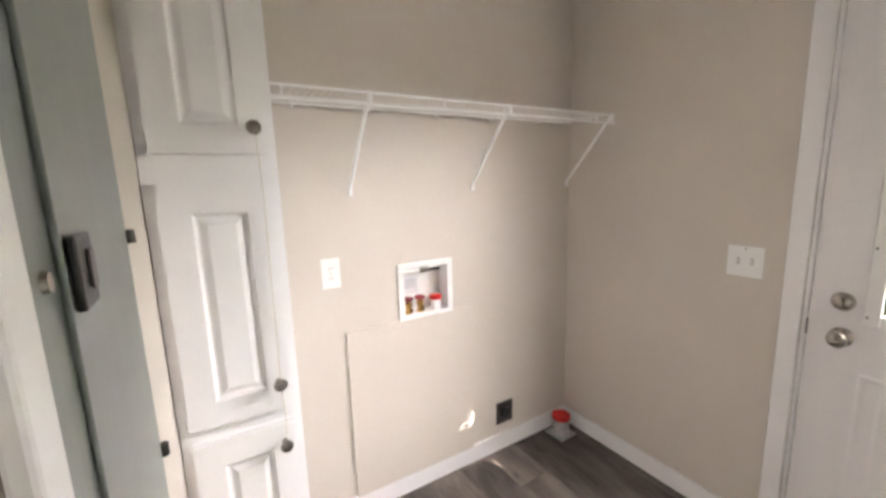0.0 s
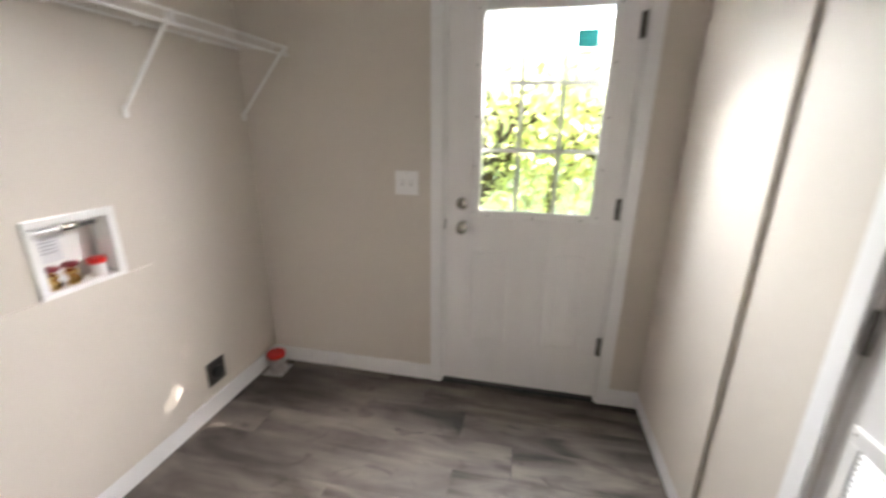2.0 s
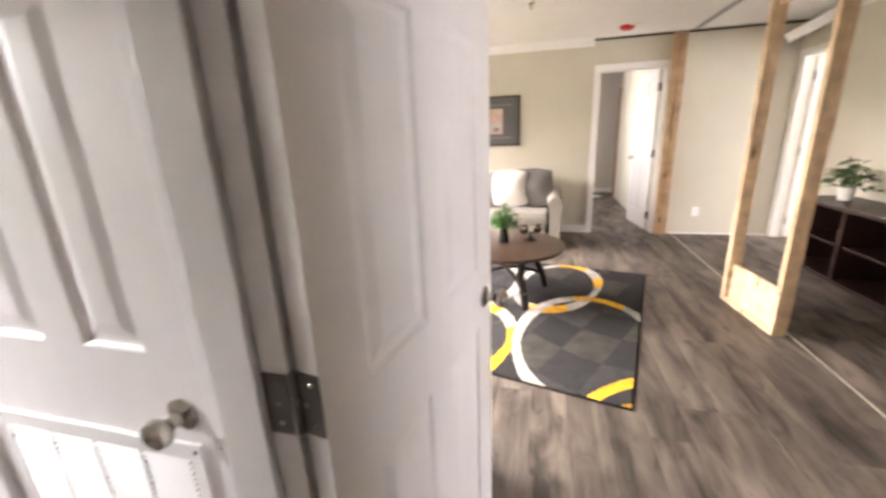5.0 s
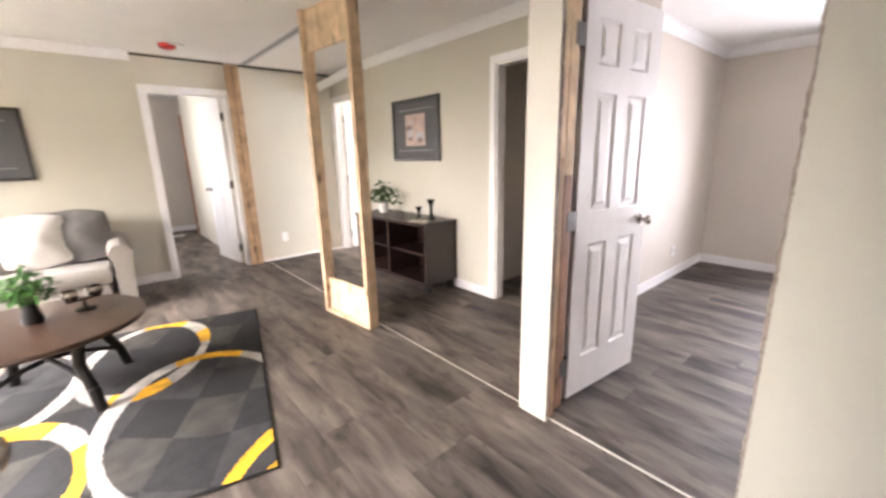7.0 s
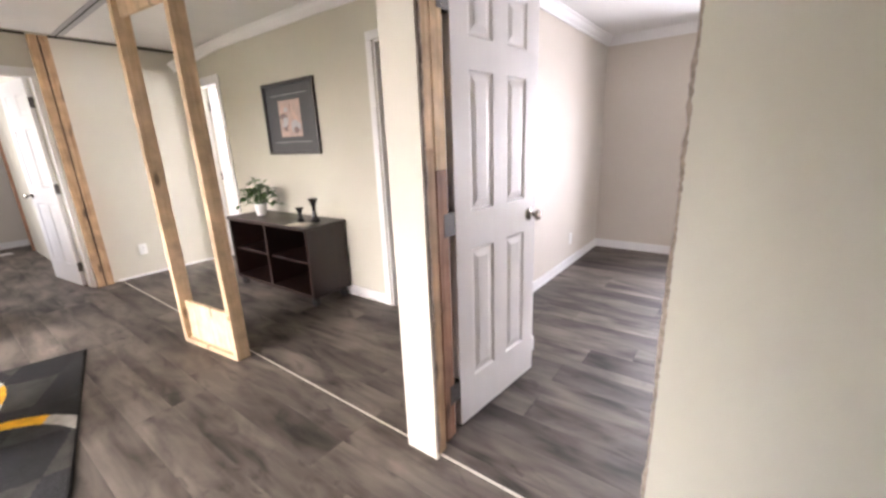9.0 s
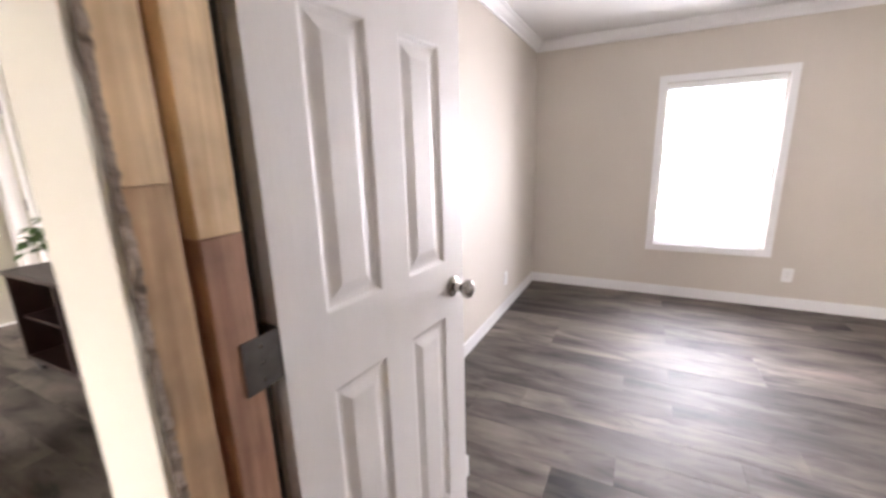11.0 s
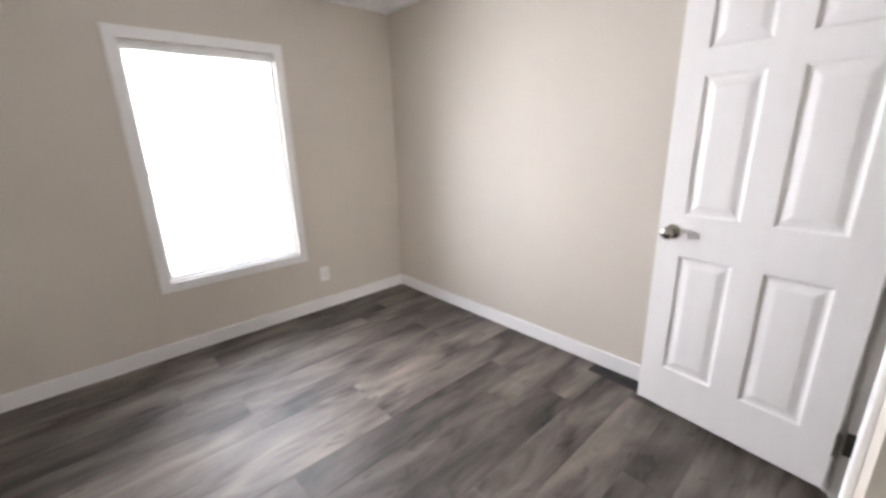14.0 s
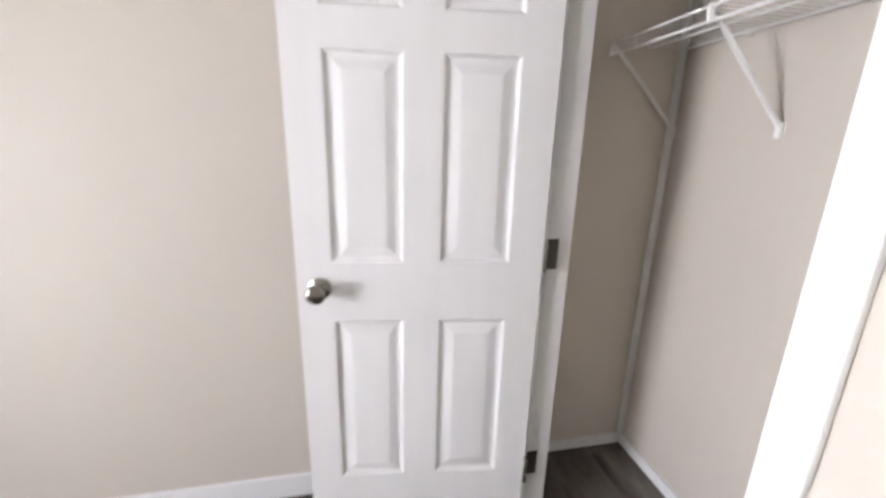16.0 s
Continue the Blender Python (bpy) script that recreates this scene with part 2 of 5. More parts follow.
def wall(name, x0, x1, y0, y1, z0=0.0, z1=2.4, holes=(), mat=None, label="painted greige drywall partition"):
    """A wall with thickness; holes are (from, to, bottom, top) along its longer side."""
    bm = bmesh.new()
    along_x = (x1 - x0) > (y1 - y0)
    a0, a1 = (x0, x1) if along_x else (y0, y1)

    def piece(p, q, lo, hi):
        if q - p > 1e-4 and hi - lo > 1e-4:
            add_box(bm, *((p, q, y0, y1) if along_x else (x0, x1, p, q)), lo, hi)

    at = a0
    for p, q, lo, hi in sorted(holes):
        piece(at, p, z0, z1)
        piece(p, q, z0, lo)
        piece(p, q, hi, z1)
        at = q
    piece(at, a1, z0, z1)
    ob = part(name, bm, mat or WALL, None)
    return tagged(ob, label, "wall", kind="structure")


def trim_box(name, bounds, label, mat=None, bevel=0.003, category="trim"):
    ob = part(name, box(*bounds, bevel), mat or TRIM, None)
    return tagged(ob, label, category, kind="structure")


def baseboard(x0, x1, y0, y1, h=0.095):
    """One straight run of baseboard with a rounded top edge."""
    bm = box(x0, x1, y0, y1, 0.001, h)
    top = [e for e in bm.edges if all(v.co.z > h - 1e-4 for v in e.verts)]
    bmesh.ops.bevel(bm, geom=top, offset=0.005, segments=2, affect="EDGES", profile=0.6)
    return tagged(part("baseboard", bm, TRIM, None), "white painted baseboard along the wall", "baseboard", kind="structure")


def casing(axis, face, out, a0, a1, top, width=0.06, thick=0.016):
    """Flat trim round an opening: on the plane axis = face, standing proud towards out (+1 or -1)."""
    f0, f1 = sorted((face, face + out * thick))
    f0 += 0.0005
    for p, q, lo, hi in ((a0 - width, a0, 0.0, top), (a1, a1 + width, 0.0, top), (a0 - width, a1 + width, top + 0.0005, top + width)):
        bounds = (f0, f1, p, q, lo, hi) if axis == "x" else (p, q, f0, f1, lo, hi)
        trim_box("trim", bounds, "white painted door casing", bevel=0.004)


def jamb(axis, f0, f1, a0, a1, top, t=0.016, stop=None):
    """Lining boards inside a doorway, with a stop along the middle."""
    for p, q, lo, hi in ((a0, a0 + t, 0, top), (a1 - t, a1, 0, top), (a0 + t, a1 - t, top - t, top)):
        bounds = (f0, f1, p, q, lo, hi) if axis == "x" else (p, q, f0, f1, lo, hi)
        trim_box("trim", bounds, "white painted door jamb", bevel=0.002)
    if stop:
        s0, s1 = stop
        for p, q, lo, hi in ((a0 + t, a0 + t + 0.011, 0, top - t), (a1 - t - 0.011, a1 - t, 0, top - t), (a0 + t + 0.011, a1 - t - 0.011, top - t - 0.011, top - t)):
            bounds = (s0, s1, p, q, lo, hi) if axis == "x" else (p, q, s0, s1, lo, hi)
            trim_box("trim", bounds, "white door stop strip", bevel=0.002)


# ---- doors ----
def panel_leaf(w, h, t, panels, slope=1.0):
    """A moulded door leaf: x from 0 to w, z from 0 to h; panels (x0, x1, z0, z1) sunk and raised on both faces."""
    bm = bmesh.new()
    xs = sorted({0, w, *(v for p in panels for v in p[:2])})
    zs = sorted({0, h, *(v for p in panels for v in p[2:])})
    for side in (-1, 1):
        y = side * t / 2
        for xa, xb in zip(xs, xs[1:]):
            for za, zb in zip(zs, zs[1:]):
                cx, cz = (xa + xb) / 2, (za + zb) / 2
                if not any(p[0] < cx < p[1] and p[2] < cz < p[3] for p in panels):
                    bm.faces.new([bm.verts.new((x, y, z)) for x, z in ((xa, za), (xb, za), (xb, zb), (xa, zb))])
        for x0, x1, z0, z1 in panels:
            loops = []
            for inset, deep in ((0, 0), (0.004 * slope, 0.0015), (0.010 * slope, 0.0075), (0.016 * slope, 0.009), (0.024 * slope, 0.0085), (0.046 * slope, 0.0025), (0.050 * slope, 0.002)):
                yy = y - side * deep
                loops.append([bm.verts.new((x, yy, z)) for x, z in ((x0 + inset, z0 + inset), (x1 - inset, z0 + inset), (x1 - inset, z1 - inset), (x0 + inset, z1 - inset))])
            for a, b in zip(loops, loops[1:]):
                for i in range(4):
                    bm.faces.new((a[i], a[(i + 1) % 4], b[(i + 1) % 4], b[i]))
            bm.faces.new(loops[-1])
    for xa, za, xb, zb in ((0, 0, w, 0), (w, 0, w, h), (w, h, 0, h), (0, h, 0, 0)):
        bm.faces.new([bm.verts.new(c) for c in ((xa, -t / 2, za), (xb, -t / 2, zb), (xb, t / 2, zb), (xa, t / 2, za))])
    bmesh.ops.remove_doubles(bm, verts=bm.verts, dist=1e-5)
    return bm


KNOB = [(0, 0), (0.031, 0), (0.032, 0.004), (0.024, 0.009), (0.013, 0.013), (0.0115, 0.03), (0.018, 0.036), (0.026, 0.044), (0.0275, 0.053), (0.024, 0.062), (0.012, 0.068), (0, 0.069)]


def add_knob(leaf, x, z, t, label="satin nickel door knob"):
    for side in (-1, 1):
        m = Matrix.Translation((x, side * t / 2, z)) @ pose(0, 0, 0, -90 * side)
        part("door_knob", lathe(KNOB, m, 24), NICKEL, leaf, label, smooth=True)


def add_hinge(leaf, z, t, side, size=0.095):
    """A butt hinge at the leaf's hinge edge: both leaves, the knuckle and its screws."""
    y = side * t / 2
    bm = box(-0.003, -0.0005, y - side * 0.034 if side > 0 else y, y if side > 0 else y + 0.034, z - size / 2, z + size / 2)
    part("hinge_knuckle", rod((-0.004, y + side * 0.005, z - size / 2), (-0.004, y + side * 0.005, z + size / 2), 0.0065, 12), NICKEL, leaf, smooth=True)
    for k, dz in enumerate((-0.032, 0, 0.032)):
        m = Matrix.Translation((-0.003, y - side * (0.010 if k == 1 else 0.022), z + dz)) @ pose(0, 0, 0, 0, -90)
        part("hinge_screw", lathe([(0, 0), (0.0042, 0), (0.003, 0.0011), (0, 0.0012)], m, 10), NICKEL, leaf)
    hinge = part("hinge", bm, STEEL, leaf, "dull steel butt hinge")
    return hinge


def six_panel_door(name, label, w, h, at, turn, knob_z=0.92, t=0.035, hinge_side=1, rows=((0.215, 0.845), (1.01, 1.575), (1.69, 1.89)), margin=0.105, hinges=(0.2, 1.0, 1.8)):
    door = thing(name, label, "door", at, turn)
    mid = 0.10
    pw = (w - 2 * margin - mid) / 2
    cols = ((margin, margin + pw), (margin + pw + mid, w - margin))
    leaf = part("leaf", panel_leaf(w, h, t, [(*c, *r) for c in cols for r in rows]), DOOR, door)
    add_knob(leaf, w - 0.062, knob_z, t)
    part("latch_plate", box(w - 0.0005, w + 0.0015, -0.012, 0.012, knob_z - 0.028, knob_z + 0.028), NICKEL, leaf, "small brushed latch plate")
    for z in hinges:
        add_hinge(leaf, z, t, hinge_side)
    return door, leaf


def jamb_hinge(x0, x1, y0, y1, z):
    """The half of a hinge let into a jamb, with screws."""
    ob = part("hinge_plate", box(x0, x1, y0, y1, z - 0.047, z + 0.047, 0.0008), STEEL, None)
    tagged(ob, "grey steel hinge plate screwed to the jamb", "hinge")
    alongx = (x1 - x0) > (y1 - y0)
    for dz in (-0.03, 0, 0.03):
        c = ((x0 + x1) / 2, (y0 + y1) / 2, z + dz)
        if alongx:
            part("screw", lathe([(0, 0), (0.004, 0), (0.003, 0.0012), (0, 0.0014)], Matrix.Translation((c[0], y1, c[2])) @ pose(0, 0, 0, -90), 10), NICKEL, ob)
        else:
            part("screw", lathe([(0, 0), (0.004, 0), (0.003, 0.0012), (0, 0.0014)], Matrix.Translation((x1, c[1], c[2])) @ pose(0, 0, 0, 0, 90), 10), NICKEL, ob)
    return ob


# ---- structure ----
H = 2.40
XE, YN, YS, XL0, XL1 = 1.80, 1.845, -0.28, -0.135, -0.075
floor_base = part("floor", box(-6.1, 1.95, -9.3, 2.0, -0.12, -0.004), JOINT, None)
tagged(floor_base, "grey-brown wood-look vinyl plank floor", "floor", kind="structure")

wall("wall_laundry_north", -2.30, XE, YN, YN + 0.1, holes=[(0.745, 0.983, 0.870, 1.098)])
# Both window holes south of the door are unseen, added for light.
wall("wall_east", XE, XE + 0.14, -5.51, YN + 0.1, holes=[(-0.062, 0.782, 0.0, 2.075), (-3.1, -2.1, 0.75, 2.05), (-4.8, -3.8, 0.75, 2.05)])
wall("wall_laundry_south", XL1, XE, YS - 0.1, YS, holes=[(0.07, 0.695, 0.0, 2.035)])
wall("wall_laundry_west", XL0, XL1, -1.30, YN, holes=[(-0.240, 0.56, 0.0, 2.035)])
wall("wall_utility_closet", XL1, XE, -1.30, -1.22)
wall("wall_closet_back", -2.33, -2.2005, -0.29, YN)
wall("wall_marriage", -2.20, -2.06, -0.29, YN, mat=WALL_LIVING, label="cream drywall partition with a rough cut edge")
wall("wall_bedroom_head", -2.20, -2.06, -1.10, -0.30, 2.06, H)
wall("wall_bedroom_side", -3.12, -2.2645, -1.237, -1.135)
wall("wall_bedroom_entry", -2.2644, -2.062, -1.237, -1.16, mat=WALL_END, label="cream drywall partition end at the opening")
wall("wall_bedroom_end", -2.0615, -2.043, -1.238, -1.0735, mat=WALL_END, label="cream drywall sheet on the partition end")
wall("wall_bedroom_return", -3.12, -2.95, -1.645, -1.237)
wall("wall_bedroom_south", -5.95, -3.12, -1.645, -1.545)
wall("wall_bedroom_west", -5.98, -5.865, -5.51, 1.5, holes=[(-0.435, 0.38, 0.485, 1.865), (-4.7, -3.9, 0.485, 1.845)])
wall("wall_bedroom_north", -5.865, -2.93, 1.32, 1.42)
wall("wall_closet_front", -2.93, -2.845, 0.17, 1.42, holes=[(0.375, 1.09, 0.0, 2.0)])
wall("wall_closet_south", -2.845, -2.33, 0.17, 0.26)
wall("wall_closet_north", -2.845, -2.33, 1.36, 1.46)
wall("wall_dining", -3.26, -3.16, -5.41, -1.645, holes=[(-2.41, -1.70, 0.0, 2.035), (-5.34, -4.80, 0.0, 2.035)], mat=WALL_LIVING)
wall("wall_living_south", -5.865, 1.80, -5.51, -5.41, holes=[(-1.84, -1.08, 0.0, 2.035)], mat=WALL_LIVING)
wall("wall_bath_south", -5.865, -3.26, -2.80, -2.70)
wall("wall_back_hall", -3.4, 0.3, -9.1, -9.0)
# The left wall's hole is unseen, added for the hall lamp.
wall("wall_back_hall_left", -0.42, -0.32, -9.0, -5.51, holes=[(-7.25, -6.45, 0.8, 2.0)])
wall("wall_back_hall_right", -3.4, -3.3, -9.0, -5.51)
wall("wall_back_hall_side", -1.92, -1.82, -8.35, -5.511, label="cream drywall hall partition ending in a bare stud", mat=WALL_END)

ceiling = part("ceiling", box(-6.1, 1.95, -9.3, 2.0, H, H + 0.1), CEIL, None)
tagged(ceiling, "white stippled ceiling", "ceiling", kind="structure")
bedroom_ceiling = part("ceiling_bedroom", box(-5.865, -2.33, -1.545, 1.36, 2.33, H - 0.002), CEIL, None)
tagged(bedroom_ceiling, "white stippled bedroom ceiling", "ceiling", kind="structure")


def crown(a, b, top, into, drop=0.085, depth=0.06, end_top=None):
    """Crown moulding from a to b under a ceiling; into is the direction from the wall into the room."""
    a, b, into = Vector((*a, top)), Vector((*b, top if end_top is None else end_top)), Vector((*into, 0))
    prof = [(0, 0), (depth, 0), (depth, -0.012), (depth * 0.8, -0.02), (depth * 0.55, -0.045), (depth * 0.25, -0.065), (0.012, -0.07), (0.012, -drop), (0, -drop)]
    bm = bmesh.new()
    ends = [[bm.verts.new(p + into * d + Vector((0, 0, h))) for d, h in prof] for p in (a, b)]
    n = len(prof)
    for i in range(n):
        bm.faces.new((ends[0][i], ends[0][(i + 1) % n], ends[1][(i + 1) % n], ends[1][i]))
    bm.faces.new(ends[0])
    bm.faces.new(ends[1])
    return tagged(part("trim", bm, TRIM, None), "white crown moulding at the ceiling", "crown moulding", kind="structure")


T = 2.329
crown((-5.8645, -1.545), (-5.8645, 1.32), T, (1, 0))
crown((-5.865, -1.5445), (-3.05, -1.5445), T, (0, 1))
crown((-5.865, 1.3195), (-2.93, 1.3195), T, (0, -1))
crown((-3.1595, -4.62), (-3.1595, -1.645), H - 0.001, (1, 0))
crown((-3.1595, -4.6205), (-2.985, -5.34), H - 0.001, (1, 0), end_top=2.25)
crown((-1.0, -5.4095), (1.80, -5.4095), H - 0.001, (0, 1))

B = 0.012
baseboard(0.19, XE, YN - B, YN)
baseboard(XE - B, XE, 0.844, YN - B)
baseboard(XE - B, XE, YS + B, -0.124)
baseboard(0.755, XE, YS, YS + B)
baseboard(-5.865, -5.865 + B, -1.545, 1.32)
baseboard(-5.865 + B, -3.05, -1.545, -1.545 + B)
baseboard(-5.865 + B, -2.93, 1.32 - B, 1.32)
baseboard(-3.12 - B, -2.27, -1.135, -1.135 + B)
baseboard(-3.12 - B, -3.12, -1.545 + B, -1.135)
baseboard(-2.93 - B, -2.93, 0.17, 0.315)
baseboard(-2.845, -2.33, 1.36 - B, 1.36, 0.05)
baseboard(-2.33 - B, -2.33, 0.26, 1.36 - B, 0.05)
baseboard(-3.16, -3.16 + B, -4.74, -2.472)
baseboard(-1.016, 1.80, -5.41, -5.41 + B)
baseboard(-3.16, -2.05, -5.41, -5.41 + B, 0.02)
baseboard(-3.3, -0.42, -9.0, -9.0 + B)

trim_box("trim", (-2.352, -2.3305, 1.339, 1.3595, 0.052, 2.33), "pale corner strip in the closet", bevel=0.003)

# doorways
casing("x", XE, -1, -0.062, 0.782, 2.075, 0.06)
jamb("x", XE + 0.002, XE + 0.138, -0.062, 0.782, 2.075, 0.012)
casing("y", YS, 1, 0.07, 0.695, 2.035, 0.058)
jamb("y", YS - 0.098, YS - 0.002, 0.07, 0.695, 2.035, 0.012)
XJ = -0.028
trim_box("trim", (XL1 + 0.0005, XL1 + 0.016, 0.56, 0.604, 0.0, 2.035), "white painted door casing", bevel=0.004)
trim_box("trim", (XL1 + 0.0005, XL1 + 0.016, -0.266, 0.604, 2.0355, 2.079), "white painted door casing", bevel=0.004)
trim_box("trim", (XL1 + 0.0005, XJ + 0.016, YS + 0.0005, -0.2245, 0.0, 2.035), "white painted door casing", bevel=0.004)
trim_box("trim", (XL0 - 0.015, XJ, -0.224, -0.206, 0.0, 2.034), "white painted door jamb", bevel=0.002)
trim_box("trim", (-0.110, XJ - 0.006, -0.2055, -0.194, 0.0, 2.02), "white door stop strip", bevel=0.004)
casing("x", XL0, -1, -0.222, 0.56, 2.035, 0.058)
jamb("x", XL0 + 0.002, XL1 - 0.002, -0.240, 0.56, 2.035, stop=(XL0 + 0.040, XL0 + 0.05))
casing("x", -2.93, -1, 0.375, 1.09, 2.0, 0.055)
jamb("x", -2.928, -2.847, 0.375, 1.09, 2.0)
casing("x", -3.16, 1, -2.41, -1.70, 2.035, 0.06)
jamb("x", -3.258, -3.162, -2.41, -1.70, 2.035)
casing("x", -3.16, 1, -5.34, -4.80, 2.035, 0.06)
jamb("x", -3.258, -3.162, -5.34, -4.80, 2.035)
casing("y", -5.41, 1, -1.84, -1.08, 2.035, 0.062)
jamb("y", -5.508, -5.412, -1.84, -1.08, 2.035)

# ---- doors ----
laundry_door, ldl = six_panel_door("laundry_door", "white six-panel interior door standing open to the living room", 0.735, 2.0, (-0.176, -0.212, 0.012), -99.6, hinges=(0.2, 1.038, 1.8))
bedroom_door, bdl = six_panel_door("bedroom_door", "white six-panel bedroom door open against the wall", 0.643, 2.0, (-2.262, -1.110, 0.02), 174.6, knob_z=0.925, hinges=(0.2, 0.98, 1.8))
closet_door, cdl = six_panel_door("closet_door", "white six-panel closet door standing wide open", 0.70, 1.95, (-2.945, 1.066, 0.04), 173, knob_z=0.857, rows=((0.203, 0.757), (0.930, 1.480), (1.57, 1.80)), margin=0.098, hinge_side=1, hinges=(0.2, 0.95, 1.75))
hall_door, hdl = six_panel_door("back_hall_door", "white six-panel door open into the back hall", 0.72, 2.015, (-1.797, -5.535, 0.015), -83, hinge_side=-1)
side_door, sdl = six_panel_door("side_room_door", "white six-panel door open into the side room", 0.50, 2.0, (-3.275, -5.31, 0.015), 168, margin=0.08)
for z in (0.215, 1.05, 1.815):
    jamb_hinge(-0.1485, -0.1105, -0.2058, -0.2040, z)
for z in (0.22, 1.0, 1.82):
    jamb_hinge(-2.256, -2.186, -1.0955, -1.0935, z)
for z in (0.24, 0.99, 1.79):
    jamb_hinge(-2.934 + 0.008, -2.934 + 0.045, 1.0715, 1.0735, z)


def utility_door():
    """Closet door with two moulded panels over a return-air grille."""
    w, h, t = 0.598, 2.0, 0.035
    d = thing("utility_closet_door", "white moulded closet door with a white return-air grille below", "door", (0.682, YS - 0.02, 0.015), 180)
    cols = ((0.105, 0.252), (0.345, 0.492))
    leaf = part("leaf", panel_leaf(w, h, t, [(*c, *r) for c in cols for r in ((1.03, 1.60), (1.735, 1.90))]), DOOR, d)
    add_knob(leaf, w - 0.058, 0.915, t)
    part("latch_plate", box(w - 0.002, w + 0.001, -t / 2 - 0.001, 0.0, 0.885, 0.945), NICKEL, leaf)
    for z in (0.14, 1.03, 1.8):
        bm = rod((-0.004, -t / 2 - 0.006, z - 0.045), (-0.004, -t / 2 - 0.006, z + 0.045), 0.0065, 10)
        add_box(bm, -0.03, 0.0, -t / 2 - 0.002, -t / 2 - 0.0002, z - 0.045, z + 0.045)
        part("hinge", bm, STEEL, leaf, "dull steel butt hinge")
    g0, g1, z0, z1, y = 0.03, 0.565, 0.07, 0.855, -t / 2
    bm = bmesh.new()
    for bounds in ((g0, g1, z1 - 0.035, z1), (g0, g1, z0, z0 + 0.035), (g0, g0 + 0.03, z0 + 0.035, z1 - 0.035), (g1 - 0.03, g1, z0 + 0.035, z1 - 0.035)):
        add_box(bm, bounds[0], bounds[1], y - 0.008, y - 0.0005, bounds[2], bounds[3], 0.002)
    grille = part("grille_frame", bm, PLASTIC, d, "white enamelled steel return-air grille")
    # Black sheet on the solid leaf stands for the shade behind the louvres.
    part("grille_backing", box(g0 + 0.03, g1 - 0.03, y - 0.0016, y - 0.0004, z0 + 0.035, z1 - 0.035), BLACK, grille, "black sheet for the shade behind the louvres")
    for k in range(1, 4):
        x = g0 + 0.03 + (g1 - g0 - 0.06) * k / 4
        part("mullion", box(x - 0.003, x + 0.003, y - 0.0075, y - 0.0035, z0 + 0.035, z1 - 0.035), PLASTIC, grille)
    slat = None
    n = 56
    for k in range(n):
        z = z0 + 0.04 + (z1 - z0 - 0.08) * k / (n - 1)
        if slat is None:
            bm = bmesh.new()
            for a, b in zip(range(4), range(1, 5)):
                xa, xb = g0 + 0.03 + (g1 - g0 - 0.06) * a / 4 + 0.0035, g0 + 0.03 + (g1 - g0 - 0.06) * b / 4 - 0.0035
                vs = [bm.verts.new(c) for c in ((xa, y - 0.0085, -0.0036), (xb, y - 0.0085, -0.0036), (xb, y - 0.0026, 0.0016), (xa, y - 0.0026, 0.0016), (xa, y - 0.0075, -0.0041), (xb, y - 0.0075, -0.0041), (xb, y - 0.0019, 0.0006), (xa, y - 0.0019, 0.0006))]
                for q in ((0, 1, 2, 3), (7, 6, 5, 4), (0, 4, 5, 1), (3, 2, 6, 7), (0, 3, 7, 4), (1, 5, 6, 2)):
                    bm.faces.new([vs[i] for i in q])
            slat = part("slat", bm, PLASTIC, grille)
            slat.location.z = z
        else:
            o = new("slat", slat.data)
            o.parent = grille
            o.location.z = z
    for x, z in ((g0 + 0.012, z1 - 0.015), (g1 - 0.012, z1 - 0.015), (g0 + 0.012, 0.45), (g1 - 0.012, 0.45)):
        part("screw", lathe([(0, 0), (0.0045, 0), (0.003, 0.0018), (0, 0.002)], Matrix.Translation((x, y - 0.008, z)) @ pose(0, 0, 0, 90), 10), NICKEL, grille)
    return d


utility_door()

STICKER = material("teal_sticker", (0.03, 0.42, 0.42), 0.5, vary=0.1, scale=60)
PINKISH = material("pale_print", (0.62, 0.42, 0.42), 0.6, vary=0.1, scale=60)


